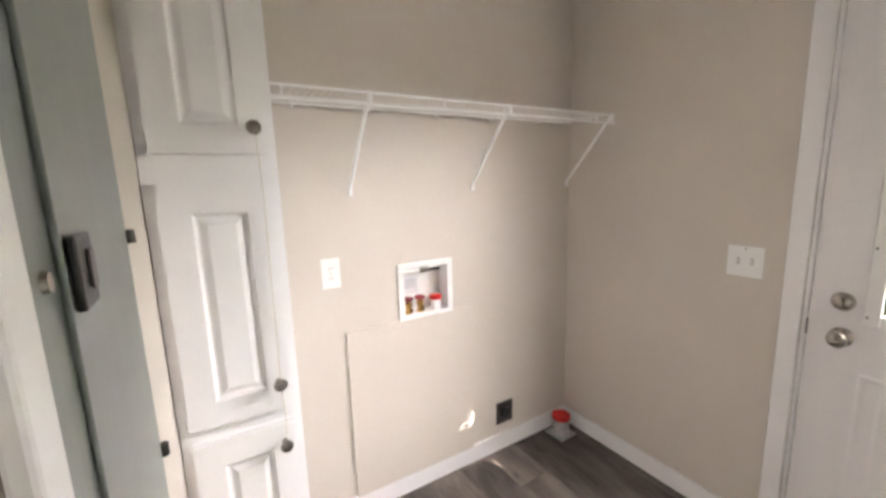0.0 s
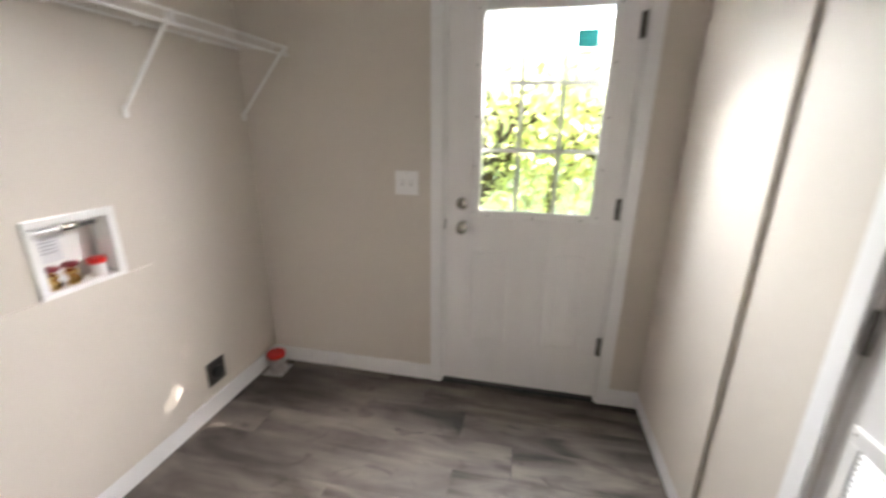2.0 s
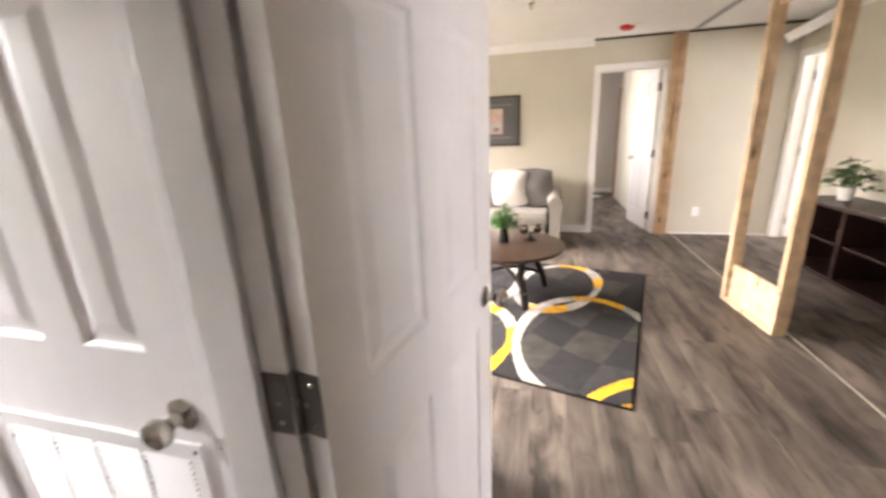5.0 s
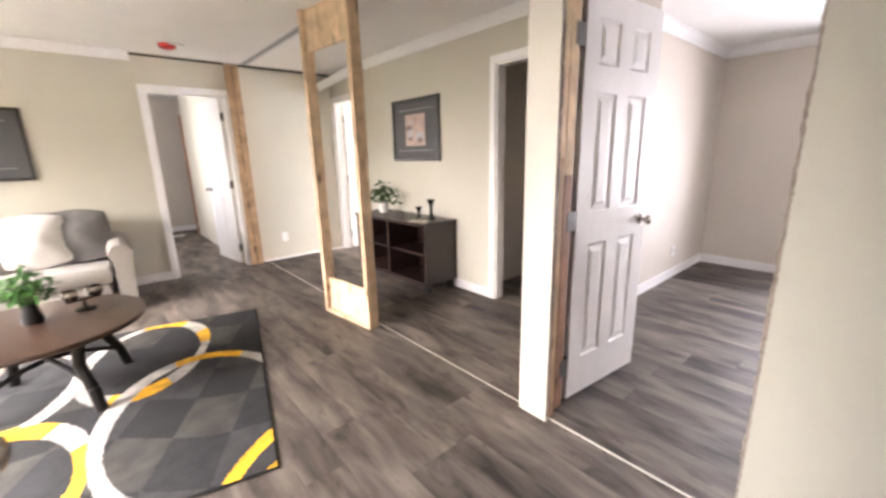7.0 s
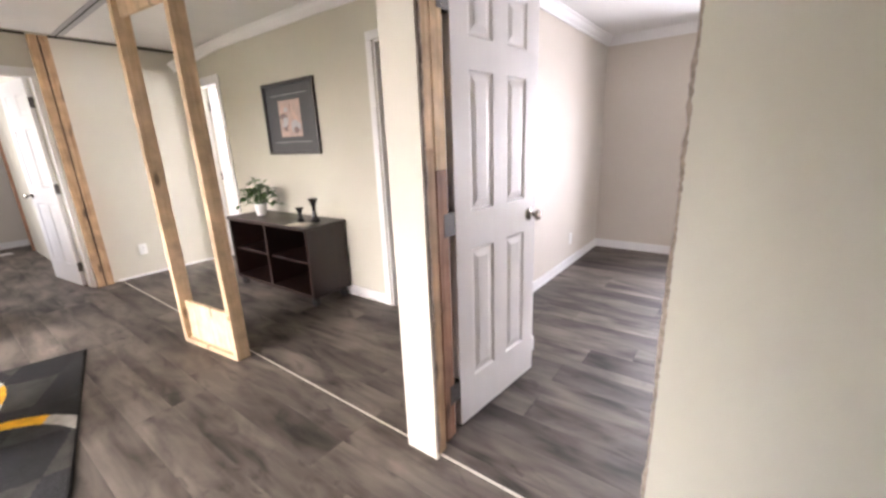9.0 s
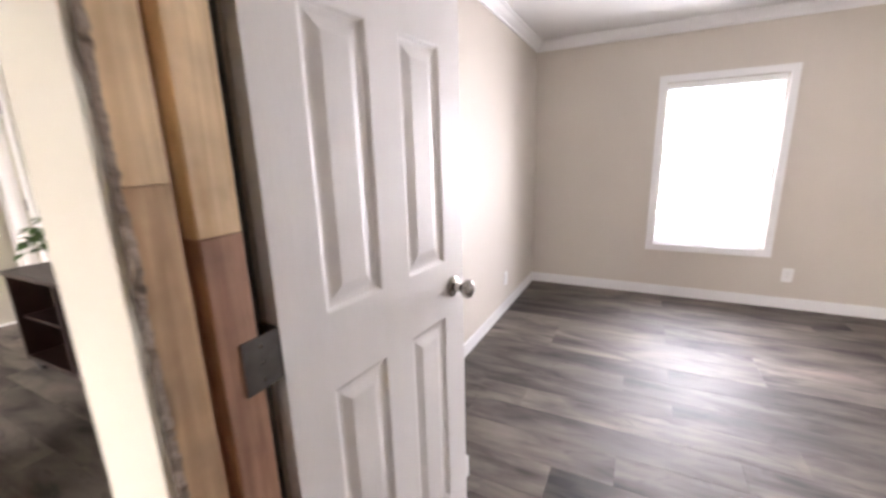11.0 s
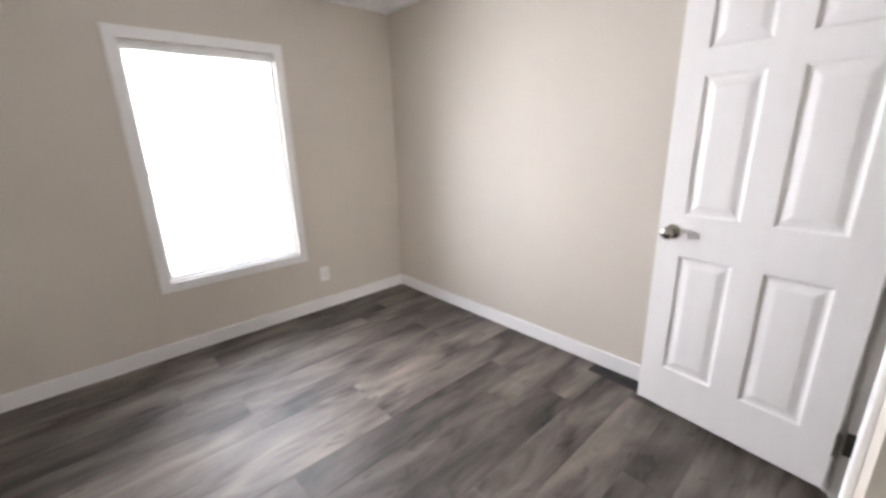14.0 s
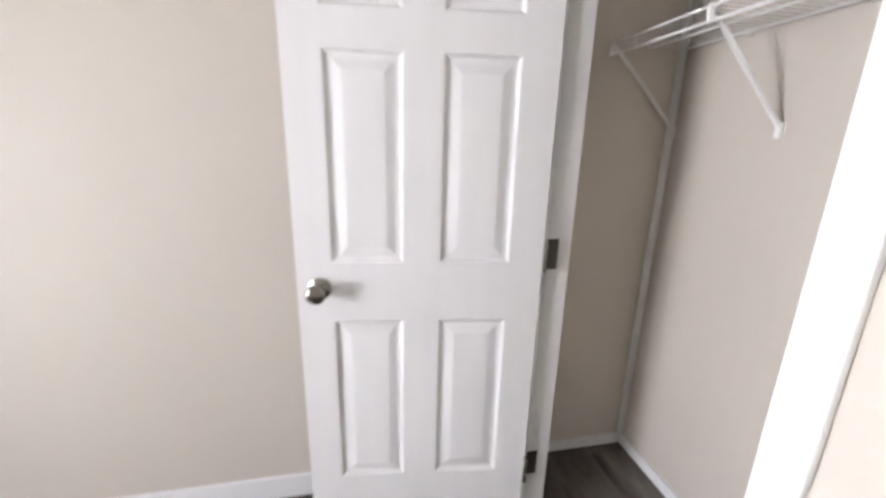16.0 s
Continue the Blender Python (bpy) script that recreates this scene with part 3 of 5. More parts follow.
def back_door():
    """Exterior steel door with a nine-light window, knob and deadbolt."""
    d = thing("back_door", "white steel back door with a nine-light window and nickel knob", "door", (XE + 0.028, -0.048, 0.028), 90)
    w, h, t = 0.815, 2.032, 0.044
    x0, x1, z0, z1 = 0.112, 0.654, 0.975, 1.865
    bm = bmesh.new()
    for b in ((0, x0, 0, h), (x1, w, 0, h), (x0, x1, 0, z0), (x0, x1, z1, h)):
        add_box(bm, b[0], b[1], -t / 2, t / 2, b[2], b[3])
    bmesh.ops.remove_doubles(bm, verts=bm.verts, dist=1e-5)
    leaf = part("leaf", bm, DOOR, d)
    for px0, px1 in ((0.115, 0.305), (0.485, 0.675)):
        bm = bmesh.new()
        loops = []
        for ins, up in ((0, 0.0003), (0.006, 0.004), (0.014, 0.004), (0.02, 0.0008), (0.05, 0.0006), (0.06, 0.003), (0.07, 0.003)):
            loops.append([bm.verts.new((x, t / 2 + up, z)) for x, z in ((px0 + ins, 0.26 + ins), (px1 - ins, 0.26 + ins), (px1 - ins, 0.78 - ins), (px0 + ins, 0.78 - ins))])
        for a, b in zip(loops, loops[1:]):
            for i in range(4):
                bm.faces.new((a[i], a[(i + 1) % 4], b[(i + 1) % 4], b[i]))
        bm.faces.new(loops[-1])
        part("embossed_panel", bm, DOOR, leaf)
    bm = bmesh.new()
    for b in ((x0 - 0.028, x0 + 0.012, z0 - 0.028, z1 + 0.028), (x1 - 0.012, x1 + 0.028, z0 - 0.028, z1 + 0.028), (x0 + 0.012, x1 - 0.012, z0 - 0.028, z0 + 0.012), (x0 + 0.012, x1 - 0.012, z1 - 0.012, z1 + 0.028)):
        add_box(bm, b[0], b[1], t / 2 - 0.006, t / 2 + 0.012, b[2], b[3], 0.004)
    frame_part = part("window_frame", bm, PLASTIC, d, "white moulded window surround with screw plugs")
    for i in range(5):
        z = z0 + (z1 - z0) * i / 4
        for x in (x0 - 0.018, x1 + 0.018):
            part("screw_plug", lathe([(0, 0), (0.004, 0), (0.003, 0.0012), (0, 0.0014)], Matrix.Translation((x, t / 2 + 0.012, z)) @ pose(0, 0, 0, -90), 8), STEEL, frame_part)
    for i in range(3):
        x = x0 + 0.05 + (x1 - x0 - 0.1) * i / 2
        part("screw_plug", lathe([(0, 0), (0.004, 0), (0.003, 0.0012), (0, 0.0014)], Matrix.Translation((x, t / 2 + 0.012, z0 - 0.018)) @ pose(0, 0, 0, -90), 8), STEEL, frame_part)
    pane = part("pane", box(x0, x1, -0.003, 0.003, z0, z1), GLASS, d, "clear window glass")
    pane.visible_shadow = False
    for i in (1, 2):
        x = x0 + (x1 - x0) * i / 3
        part("muntin", box(x - 0.010, x + 0.010, -0.0095, -0.0045, z0 + 0.001, z1 - 0.001), PLASTIC, d)
        z = z0 + (z1 - z0) * i / 3
        part("muntin", box(x0 + 0.001, x1 - 0.001, -0.0098, -0.0042, z - 0.010, z + 0.010), PLASTIC, d)
    sx = 0.165
    part("sticker", box(sx, sx + 0.095, 0.0034, 0.004, 1.705, 1.778), STICKER, d, "teal square sticker on the glass")
    part("sticker_print", box(sx + 0.02, sx + 0.078, 0.0034, 0.004, 1.678, 1.690), PINKISH, d, "small pale printed label")
    m = Matrix.Translation((w - 0.09, t / 2, 0.892)) @ pose(0, 0, 0, -90)
    part("door_knob", lathe(KNOB, m, 24), NICKEL, leaf, "satin nickel door knob", smooth=True)
    m = Matrix.Translation((w - 0.082, t / 2, 1.012)) @ pose(0, 0, 0, -90)
    bolt = part("deadbolt", lathe([(0, 0), (0.03, 0), (0.031, 0.006), (0.026, 0.013), (0.016, 0.015), (0.012, 0.019), (0, 0.019)], m, 24), NICKEL, leaf, "round nickel deadbolt rose", smooth=True)
    part("thumb_turn", box(w - 0.086, w - 0.078, t / 2 + 0.016, t / 2 + 0.034, 0.998, 1.026, 0.002), NICKEL, bolt)
    for z in (0.3, 1.02, 1.78):
        bm = rod((0.0, t / 2 + 0.006, z - 0.05), (0.0, t / 2 + 0.006, z + 0.05), 0.008, 10)
        add_box(bm, -0.012, 0.016, t / 2 - 0.001, t / 2 + 0.002, z - 0.05, z + 0.05)
        part("hinge", bm, STEEL, leaf, "dull steel butt hinge")
    part("latch_plate", box(w - 0.001, w + 0.004, -0.005, t / 2 + 0.004, 0.875, 0.93), STEEL, leaf)
    return d


back_door()
trim_box("threshold", (XE - 0.012, XE + 0.14, -0.05, 0.77, 0.001, 0.016), "dark bronze aluminium door threshold", BLACK, 0.003, "threshold")
for k in range(3):
    trim_box("threshold_rib", (XE - 0.006 + 0.016 * k, XE + 0.001 + 0.016 * k, -0.049, 0.769, 0.0165, 0.021), "raised aluminium threshold rib", STEEL, 0.001, "threshold")


# ---- laundry room ----
def tall_cabinet():
    c = thing("tall_cabinet", "white tall narrow utility cabinet with three panel doors", "cabinet", (XL1 + 0.002, 1.29, 0.0))
    w, d = 0.263, YN - 1.29 - 0.002
    bm = bmesh.new()
    add_box(bm, w - 0.016, w, 0.0, d, 0.0, H - 0.002)
    add_box(bm, 0.03, w - 0.05, 0.0, 0.018, 0.0, 0.13)
    for z in (0.907, 1.512):
        add_box(bm, 0.03, w - 0.05, 0.0, 0.018, z - 0.035, z + 0.035)
    add_box(bm, 0.03, w - 0.05, 0.0, 0.018, 2.12, H - 0.002)
    add_box(bm, 0.0, 0.03, 0.0, 0.018, 0.0, H - 0.002)
    add_box(bm, w - 0.05, w - 0.016, 0.0, 0.018, 0.0, H - 0.002)
    add_box(bm, 0.0, w - 0.016, d - 0.01, d, 0.0, H - 0.002)
    part("body", bm, TRIM, c)
    part("corner_strip", box(w + 0.0005, w + 0.012, d - 0.02, d - 0.0, 0.086, H - 0.01, 0.003), TRIM, c)
    kz = ((1.542, 2.15, 1.597), (0.927, 1.483, 1.0), (0.115, 0.888, 0.838))
    for z0, z1, k in kz:
        x0, x1 = 0.022, w - 0.022
        leaf = panel_leaf(x1 - x0, z1 - z0, 0.02, [(0.058, x1 - x0 - 0.052, 0.06, z1 - z0 - 0.065)], 0.55)
        bmesh.ops.translate(leaf, vec=(x0, -0.0105, z0), verts=leaf.verts)
        door = part("door", leaf, TRIM, c)
        m = Matrix.Translation((x1 - 0.026, -0.0205, k)) @ pose(0, 0, 0, 90)
        part("knob", lathe([(0, 0), (0.008, 0), (0.007, 0.004), (0.0055, 0.012), (0.009, 0.018), (0.0145, 0.023), (0.0155, 0.028), (0.012, 0.033), (0, 0.035)], m, 18), NICKEL, door, "round satin nickel knob", smooth=True)
    bm = bmesh.new()
    kx = w - 0.022 - 0.026
    pts = [(kx + 0.004, -0.038, 1.582), (kx + 0.008, -0.03, 1.45), (kx + 0.005, -0.028, 1.2), (kx + 0.002, -0.036, 1.0), (kx + 0.006, -0.03, 0.92), (kx + 0.003, -0.038, 0.85)]
    for a, b in zip(pts, pts[1:]):
        add_rod(bm, a, b, 0.0012, 5)
    part("string", bm, WALL_END, c, "thin string tied from knob to knob")
    return c


tall_cabinet()


def breaker_panel():
    p = thing("breaker_panel", "grey enamelled steel electrical panel with a hinged door", "electrical panel", (XL1, 0.618, 0.0))
    part("cover", box(0.0005, 0.012, -0.01, 0.325, 0.62, 1.92, 0.002), GREYMETAL, p)
    door = part("panel_door", box(0.0125, 0.017, 0.045, 0.315, 0.68, 1.86, 0.0015), GREYMETAL, p)
    latch = part("latch", box(0.0175, 0.024, 0.052, 0.096, 1.378, 1.436, 0.002), BLACK, door, "dark pull latch")
    part("latch_slot", box(0.0242, 0.0262, 0.074, 0.090, 1.392, 1.424, 0.001), STEEL, latch, "grey steel thumb pull")
    for z in (1.10, 1.41, 1.72):
        part("hinge", rod((0.02, 0.319, z - 0.009), (0.02, 0.319, z + 0.009), 0.006, 10), STEEL, p, "small steel hinge knuckle")
    for z in (0.9, 1.41, 1.8):
        part("screw", lathe([(0, 0), (0.008, 0), (0.007, 0.004), (0, 0.005)], Matrix.Translation((0.0122, 0.016, z)) @ pose(0, 0, 0, 0, 90), 12), NICKEL, p)
    return p


breaker_panel()


def access_board(name, bounds, bevel, label):
    ob = part(name, box(*bounds, bevel), WALL, None)
    return tagged(ob, label, "wall panel", kind="structure")


access_board("access_panel", (0.477, 1.11, YN - 0.012, YN - 0.0005, 0.086, 0.861), 0.002, "greige access panel screwed over the washer wall")
access_board("access_panel", (1.10, XE - 0.0005, YS + 0.0005, YS + 0.014, 0.086, 1.805), 0.002, "tall greige access panel beside the closet door")


def wire_shelf(name, label, length, depth, at, turn, brackets, lip=0.04, drop=0.30, end_bracket=True):
    """Ventilated wire shelf: local x along the wall, y out from it; z = 0 at the shelf's deck."""
    s = thing(name, label, "shelf", at, turn)
    r = 0.0028
    rails = ((0.012, 0.0), (depth * 0.5, -0.004), (depth, -lip), (depth, 0.0))
    for y, z in rails:
        part("rail", rod((0, y, z), (length, y, z), r * 1.6, 8), PLASTIC, s)
    bm = bmesh.new()
    n = int(length / 0.0254)
    for i in range(n + 1):
        x = 0.005 + (length - 0.01) * i / n
        add_rod(bm, (x, 0.01, 0.003), (x, depth, 0.003), 0.0009, 5)
    tagged(part("deck_mesh", bm, PLASTIC, s, "thin white deck wires"), kind="stuff")
    for i in range(int(length / 0.28) + 1):
        x = min(length - 0.004, 0.13 + 0.28 * i)
        part("lip_wire", rod((x, depth, -lip), (x, depth, 0), r, 6), PLASTIC, s)
    for x in brackets:
        b = part("bracket", rod((x, depth - 0.004, -0.004), (x, 0.008, -drop), 0.0068, 8), PLASTIC, s, "white diagonal steel bracket")
        part("bracket_foot", box(x - 0.009, x + 0.009, 0.0005, 0.012, -drop - 0.03, -drop + 0.012, 0.003), PLASTIC, b)
        part("bracket_hook", box(x - 0.006, x + 0.006, depth - 0.004, depth + 0.007, -lip - 0.004, 0.006, 0.003), PLASTIC, b)
    for x in [0.25 + 0.3 * i for i in range(int((length - 0.3) / 0.3) + 1)]:
        part("wall_clip", box(x - 0.006, x + 0.006, 0.0005, 0.018, -0.012, 0.008, 0.002), PLASTIC, s)
    return s


wire_shelf("wire_shelf", "white wire shelf on diagonal brackets above the washer hookup", 1.595, 0.28, (1.793, YN, 1.765), 180, (0.02, 0.66, 1.255), lip=0.038, drop=0.31)
wire_shelf("wire_shelf", "white wire closet shelf on diagonal brackets", 1.08, 0.29, (-2.33, 1.352, 1.635), 90 + 180, (0.012, 0.40, 0.95), lip=0.035, drop=0.27).matrix_world = pose(-2.33, 1.352, 1.635, 0, 0, -90) @ Matrix.Diagonal((1, -1, 1, 1))


def plate(name, label, category, at, turn, w, h, kind):
    """A wall plate: local x along the wall, y out of it."""
    p = thing(name, label, category, at, turn)
    part("cover_plate", box(-w / 2, w / 2, 0.0005, 0.006, -h / 2, h / 2, 0.0022), PLASTIC, p)
    if kind == "outlet":
        for dz in (-0.02, 0.02):
            face = part("receptacle", box(-0.016, 0.016, 0.0062, 0.008, dz - 0.014, dz + 0.014, 0.002), PLASTIC, p)
            for dx in (-0.006, 0.006):
                part("slot", box(dx - 0.0012, dx + 0.0012, 0.0078, 0.0083, dz - 0.004, dz + 0.006), BLACK, face)
    if kind == "switch":
        for dx in (-0.023, 0.023):
            t = box(dx - 0.004, dx + 0.004, 0.006, 0.017, -0.002, 0.010, 0.0015)
            part("toggle", t, PLASTIC, p)
            # The slot is a flat patch with its shade put into the grey.
            part("toggle_slot", box(dx - 0.006, dx + 0.006, 0.0058, 0.0066, -0.013, 0.013), material("plate_shadow_line", (0.55, 0.54, 0.52), 0.5), p)
    part("screw", lathe([(0, 0), (0.003, 0), (0.002, 0.001), (0, 0.0012)], Matrix.Translation((0, 0.006, 0 if kind == "outlet" else 0.048)) @ pose(0, 0, 0, -90), 8), NICKEL, p)
    return p


plate("wall_outlet", "white duplex wall outlet above the access panel", "outlet", (0.436, YN, 1.122), 180, 0.074, 0.122, "outlet")
plate("light_switch", "white double toggle light switch beside the back door", "light switch", (XE, 0.968, 1.132), 90, 0.122, 0.12, "switch")
plate("wall_outlet", "white duplex wall outlet under the bedroom window", "outlet", (-5.865, 0.565, 0.288), -90, 0.074, 0.116, "outlet")
plate("wall_outlet", "white duplex wall outlet in the dining area", "outlet", (-2.33, -5.41, 0.295), 0, 0.074, 0.116, "outlet")
plate("wall_outlet", "white duplex wall outlet on the long bedroom wall", "outlet", (-4.95, -1.545, 0.29), 0, 0.074, 0.116, "outlet")


def dryer_outlet():
    p = thing("dryer_outlet", "dark grey dryer power outlet low on the wall", "outlet", (1.322, YN, 0.214), 180)
    part("cover_plate", box(-0.055, 0.055, 0.0005, 0.007, -0.062, 0.062, 0.002), STEEL, p)
    part("socket", lathe([(0, 0), (0.03, 0), (0.03, 0.016), (0.026, 0.018), (0, 0.018)], Matrix.Translation((0, 0.007, 0)) @ pose(0, 0, 0, -90), 20), BLACK, p, "round black socket")
    return p


dryer_outlet()

BRASS = material("brass", (0.72, 0.48, 0.18), 0.25, 1.0, vary=0.1, scale=40)
RED = material("red_plastic", (0.62, 0.02, 0.015), 0.35, vary=0.08, scale=30)
DARKRED = material("dark_red_handle", (0.22, 0.02, 0.03), 0.4, vary=0.1, scale=30)
GALV = material("galvanised_sheet", (0.56, 0.57, 0.57), 0.34, 0.9, vary=0.18, scale=22)
LABEL = material("grey_print", (0.45, 0.45, 0.47), 0.7, vary=0.1, scale=40)
LABELPAPER = material("label_paper", (0.70, 0.70, 0.71), 0.7, vary=0.04, scale=40)


def washer_box():
    b = thing("washer_outlet_box", "white recessed washer box with brass valves and a red cap", "outlet box", (0.864, YN, 0.984), 180)
    w, h, d = 0.280, 0.270, 0.075
    bm = bmesh.new()
    for q in ((-w / 2, w / 2, h / 2 - 0.028, h / 2), (-w / 2, w / 2, -h / 2, -h / 2 + 0.028), (-w / 2, -w / 2 + 0.028, -h / 2 + 0.028, h / 2 - 0.028), (w / 2 - 0.028, w / 2, -h / 2 + 0.028, h / 2 - 0.028)):
        add_box(bm, q[0], q[1], 0.0005, 0.011, q[2], q[3], 0.003)
    part("frame", bm, PLASTIC, b)
    u, v = w / 2 - 0.026, h / 2 - 0.026
    bm = bmesh.new()
    for q in ((-u, u, v, v + 0.004), (-u, u, -v - 0.004, -v), (-u - 0.0035, -u, -v, v), (u, u + 0.0035, -v, v)):
        add_box(bm, q[0], q[1], -d, 0.0, q[2], q[3])
    part("liner", bm, PLASTIC, b)
    part("back", box(-u, u, -d - 0.004, -d, -v, v), PLASTIC, b)
    bar = part("supply_bar", rod((-0.104, -0.03, 0.087), (0.104, -0.03, 0.087), 0.008, 10), PLASTIC, b)
    part("bar_fitting", rod((-0.03, -0.028, 0.087), (0.015, -0.028, 0.087), 0.0125, 12), NICKEL, bar, "polished brass-steel fitting", smooth=True)
    part("bar_lever", box(-0.09, -0.03, -0.03, -0.018, 0.080, 0.093, 0.003), BLACK, bar, "black lever")
    part("paper_label", box(0.0, 0.095, -d + 0.0005, -d + 0.0012, -0.03, 0.058), LABELPAPER, b, "printed white instruction label")
    for k in range(4):
        part("print_line", box(0.012, 0.082, -d + 0.0013, -d + 0.0018, 0.000 + 0.012 * k, 0.006 + 0.012 * k), LABEL, b)
    for x in (0.078, 0.018):
        vlv = part("valve", lathe([(0, -0.108), (0.017, -0.108), (0.018, -0.098), (0.013, -0.094), (0.013, -0.074), (0.019, -0.070), (0.019, -0.058), (0.009, -0.054), (0.007, -0.046), (0, -0.046)], Matrix.Translation((x, -0.028, 0)), 14), BRASS, b, "brass hose valve", smooth=True)
        part("valve_spout", lathe([(0, 0), (0.013, 0), (0.013, 0.010), (0.010, 0.012), (0.010, 0.022), (0, 0.022)], Matrix.Translation((x, -0.020, -0.084)) @ pose(0, 0, 0, -100), 12), BRASS, vlv)
        part("valve_handle", lathe([(0, -0.046), (0.022, -0.046), (0.026, -0.042), (0.024, -0.034), (0.012, -0.030), (0, -0.030)], Matrix.Translation((x, -0.028, 0)), 8), DARKRED, vlv, "dark red valve handle")
    cup = part("drain_pipe", rod((-0.066, -0.026, -0.108), (-0.066, -0.026, -0.06), 0.024, 18), PLASTIC, b, smooth=True)
    part("drain_cap", lathe([(0, 0), (0.029, 0), (0.030, 0.014), (0.024, 0.020), (0, 0.020)], Matrix.Translation((-0.066, -0.026, -0.06)), 18), RED, cup, "red plastic test cap", smooth=True)
    return b


washer_box()


def duct_stub():
    s = thing("dryer_duct", "galvanised floor duct collar with a bright red cap", "duct", (1.672, 1.755, 0.0), 3)
    part("flange", box(-0.062, 0.062, -0.062, 0.062, 0.001, 0.006, 0.001), GALV, s)
    part("collar", lathe([(0.0, 0.004), (0.05, 0.004), (0.047, 0.014), (0.046, 0.1), (0.0, 0.1)], Matrix(), 24), GALV, s, smooth=True)
    part("cap", lathe([(0, 0.098), (0.051, 0.098), (0.053, 0.104), (0.053, 0.118), (0.047, 0.122), (0.043, 0.114), (0, 0.112)], Matrix(), 24), RED, s, "red plastic duct cap")
    return s


duct_stub()
stop = thing("door_stop", "small spring door stop on the baseboard", "door stop", (1.05, YS + 0.012, 0.055))
part("spring", rod((0, 0.0, 0), (0, 0.06, 0), 0.006, 8), NICKEL, stop)
part("tip", rod((0, 0.06, 0), (0, 0.072, 0), 0.008, 10), PLASTIC, stop, "white rubber tip")


# ---- bare framing at the marriage line ----
def stud(name, label, bounds, mat, bevel=0.003):
    ob = part(name, box(*bounds, bevel), mat, None)
    return tagged(ob, label, "stud")


stud("wall_stud", "knotty bare pine stud beside the bedroom door", (-2.120, -2.063, -1.159, -1.078, 0.002, 1.30), OLDPINE)
stud("wall_stud", "pale upper stud spliced above the knotty one", (-2.120, -2.063, -1.159, -1.0785, 1.3006, 2.05), TANPINE)
stud("wall_stud", "reddish weathered stud at the bedroom door hinges", (-2.221, -2.152, -1.159, -1.096, 0.002, 1.22), RUST)
stud("wall_stud", "short pale stud above a weathered one", (-2.221, -2.152, -1.159, -1.0965, 1.2206, 2.05), TANPINE)
# Red-brown filler strip in the gap between the two studs.
stud("wall_stud", "recessed red-brown strip filling the gap between the pine studs", (-2.1515, -2.1205, -1.159, -1.128, 0.002, 2.05), RUST, 0.001)
# No real stud: the gap's shade beside the door edge, as a dark strip.
stud("wall_stud", "near-black strip for the shade in the gap at the door edge", (-2.263, -2.2215, -1.159, -1.14, 0.002, 2.05), GAPSHADE, 0.001)
stud("wall_stud", "bare pine stud at the cut wall end", (-2.16, -2.064, -0.292, -0.262, 0.002, 2.05), OLDPINE)
stud("wall_stud", "bare pine stud behind the cut wall end", (-2.26, -2.166, -0.296, -0.264, 0.002, 2.05), PINE)
for x0, x1 in ((-1.926, -1.864), (-2.0, -1.938)):
    stud("wall_stud", "bare pine stud of the built-up post", (x0, x1, -5.41, -5.345, 0.002, H - 0.03), OLDPINE)
# No real stud: a dark strip paints the shade between the post studs.
stud("wall_stud", "near-black strip for the shade between the post studs", (-1.9375, -1.9265, -5.41, -5.375, 0.002, H - 0.03), GAPSHADE, 0.001)
stud("wall_stud", "dark bare stud at the hall partition end", (-1.90, -1.79, -8.43, -8.3505, 0.002, 2.06), RUST)


note = thing("paper_sheet", "white sheet of paper lying on the hall floor", "paper", (-1.43, -8.45, 0.0015), 8)
part("sheet", box(-0.16, 0.16, -0.09, 0.09, 0.0, 0.003, 0.001), PLASTIC, note)


def stud_bay():
    """Two pine posts joined by sheathing at the foot and head."""
    f = thing("pine_post_frame", "new pine post frame with sheathing at foot and head", "post frame", (-2.0, -2.635, 0.0), 6.5)
    part("post", box(-0.045, 0.045, -0.038, 0.0, 0.002, H - 0.004, 0.002), PINE, f)
    part("post", box(-0.045, 0.045, -0.63, -0.592, 0.002, H - 0.004, 0.002), PINE, f)
    part("foot_panel", box(-0.012, 0.012, -0.591, -0.039, 0.03, 0.31, 0.001), PINE, f, "pale pine sheathing panel at the foot")
    part("head_panel", box(-0.012, 0.012, -0.591, -0.039, 2.1, H - 0.006, 0.001), PINE, f, "pale pine sheathing panel at the head")
    part("sill_plate", box(-0.045, 0.045, -0.591, -0.039, 0.002, 0.03, 0.002), PINE, f)
    for z in (0.29, 0.305):
        part("block", box(0.046, 0.058, -0.03, -0.008, z, z + 0.012), PINE, f)
    return f


stud_bay()
trim_box("floor_seam", (-2.081, -2.072, -5.41, -1.24, 0.0012, 0.004), "pale exposed seam strip in the floor", WALL_END, 0.001, "floor seam")
trim_box("floor_seam", (-2.083, -2.070, -1.08, -0.31, 0.0012, 0.004), "pale exposed seam strip in the floor", WALL_END, 0.001, "floor seam")
# A dark strip puts the open seam's shade into the colour.
trim_box("ceiling_seam", (-2.075, -2.066, -5.40, -1.31, H - 0.010, H - 0.0065), "dark strip for the open ceiling seam above the marriage line", GAPSHADE, 0.001, "ceiling seam")
trim_box("ceiling_seam", (-2.12, -2.035, -5.40, -1.31, H - 0.006, H - 0.001), "torn grey ceiling paper along the marriage line", LABEL, 0.001, "ceiling seam")
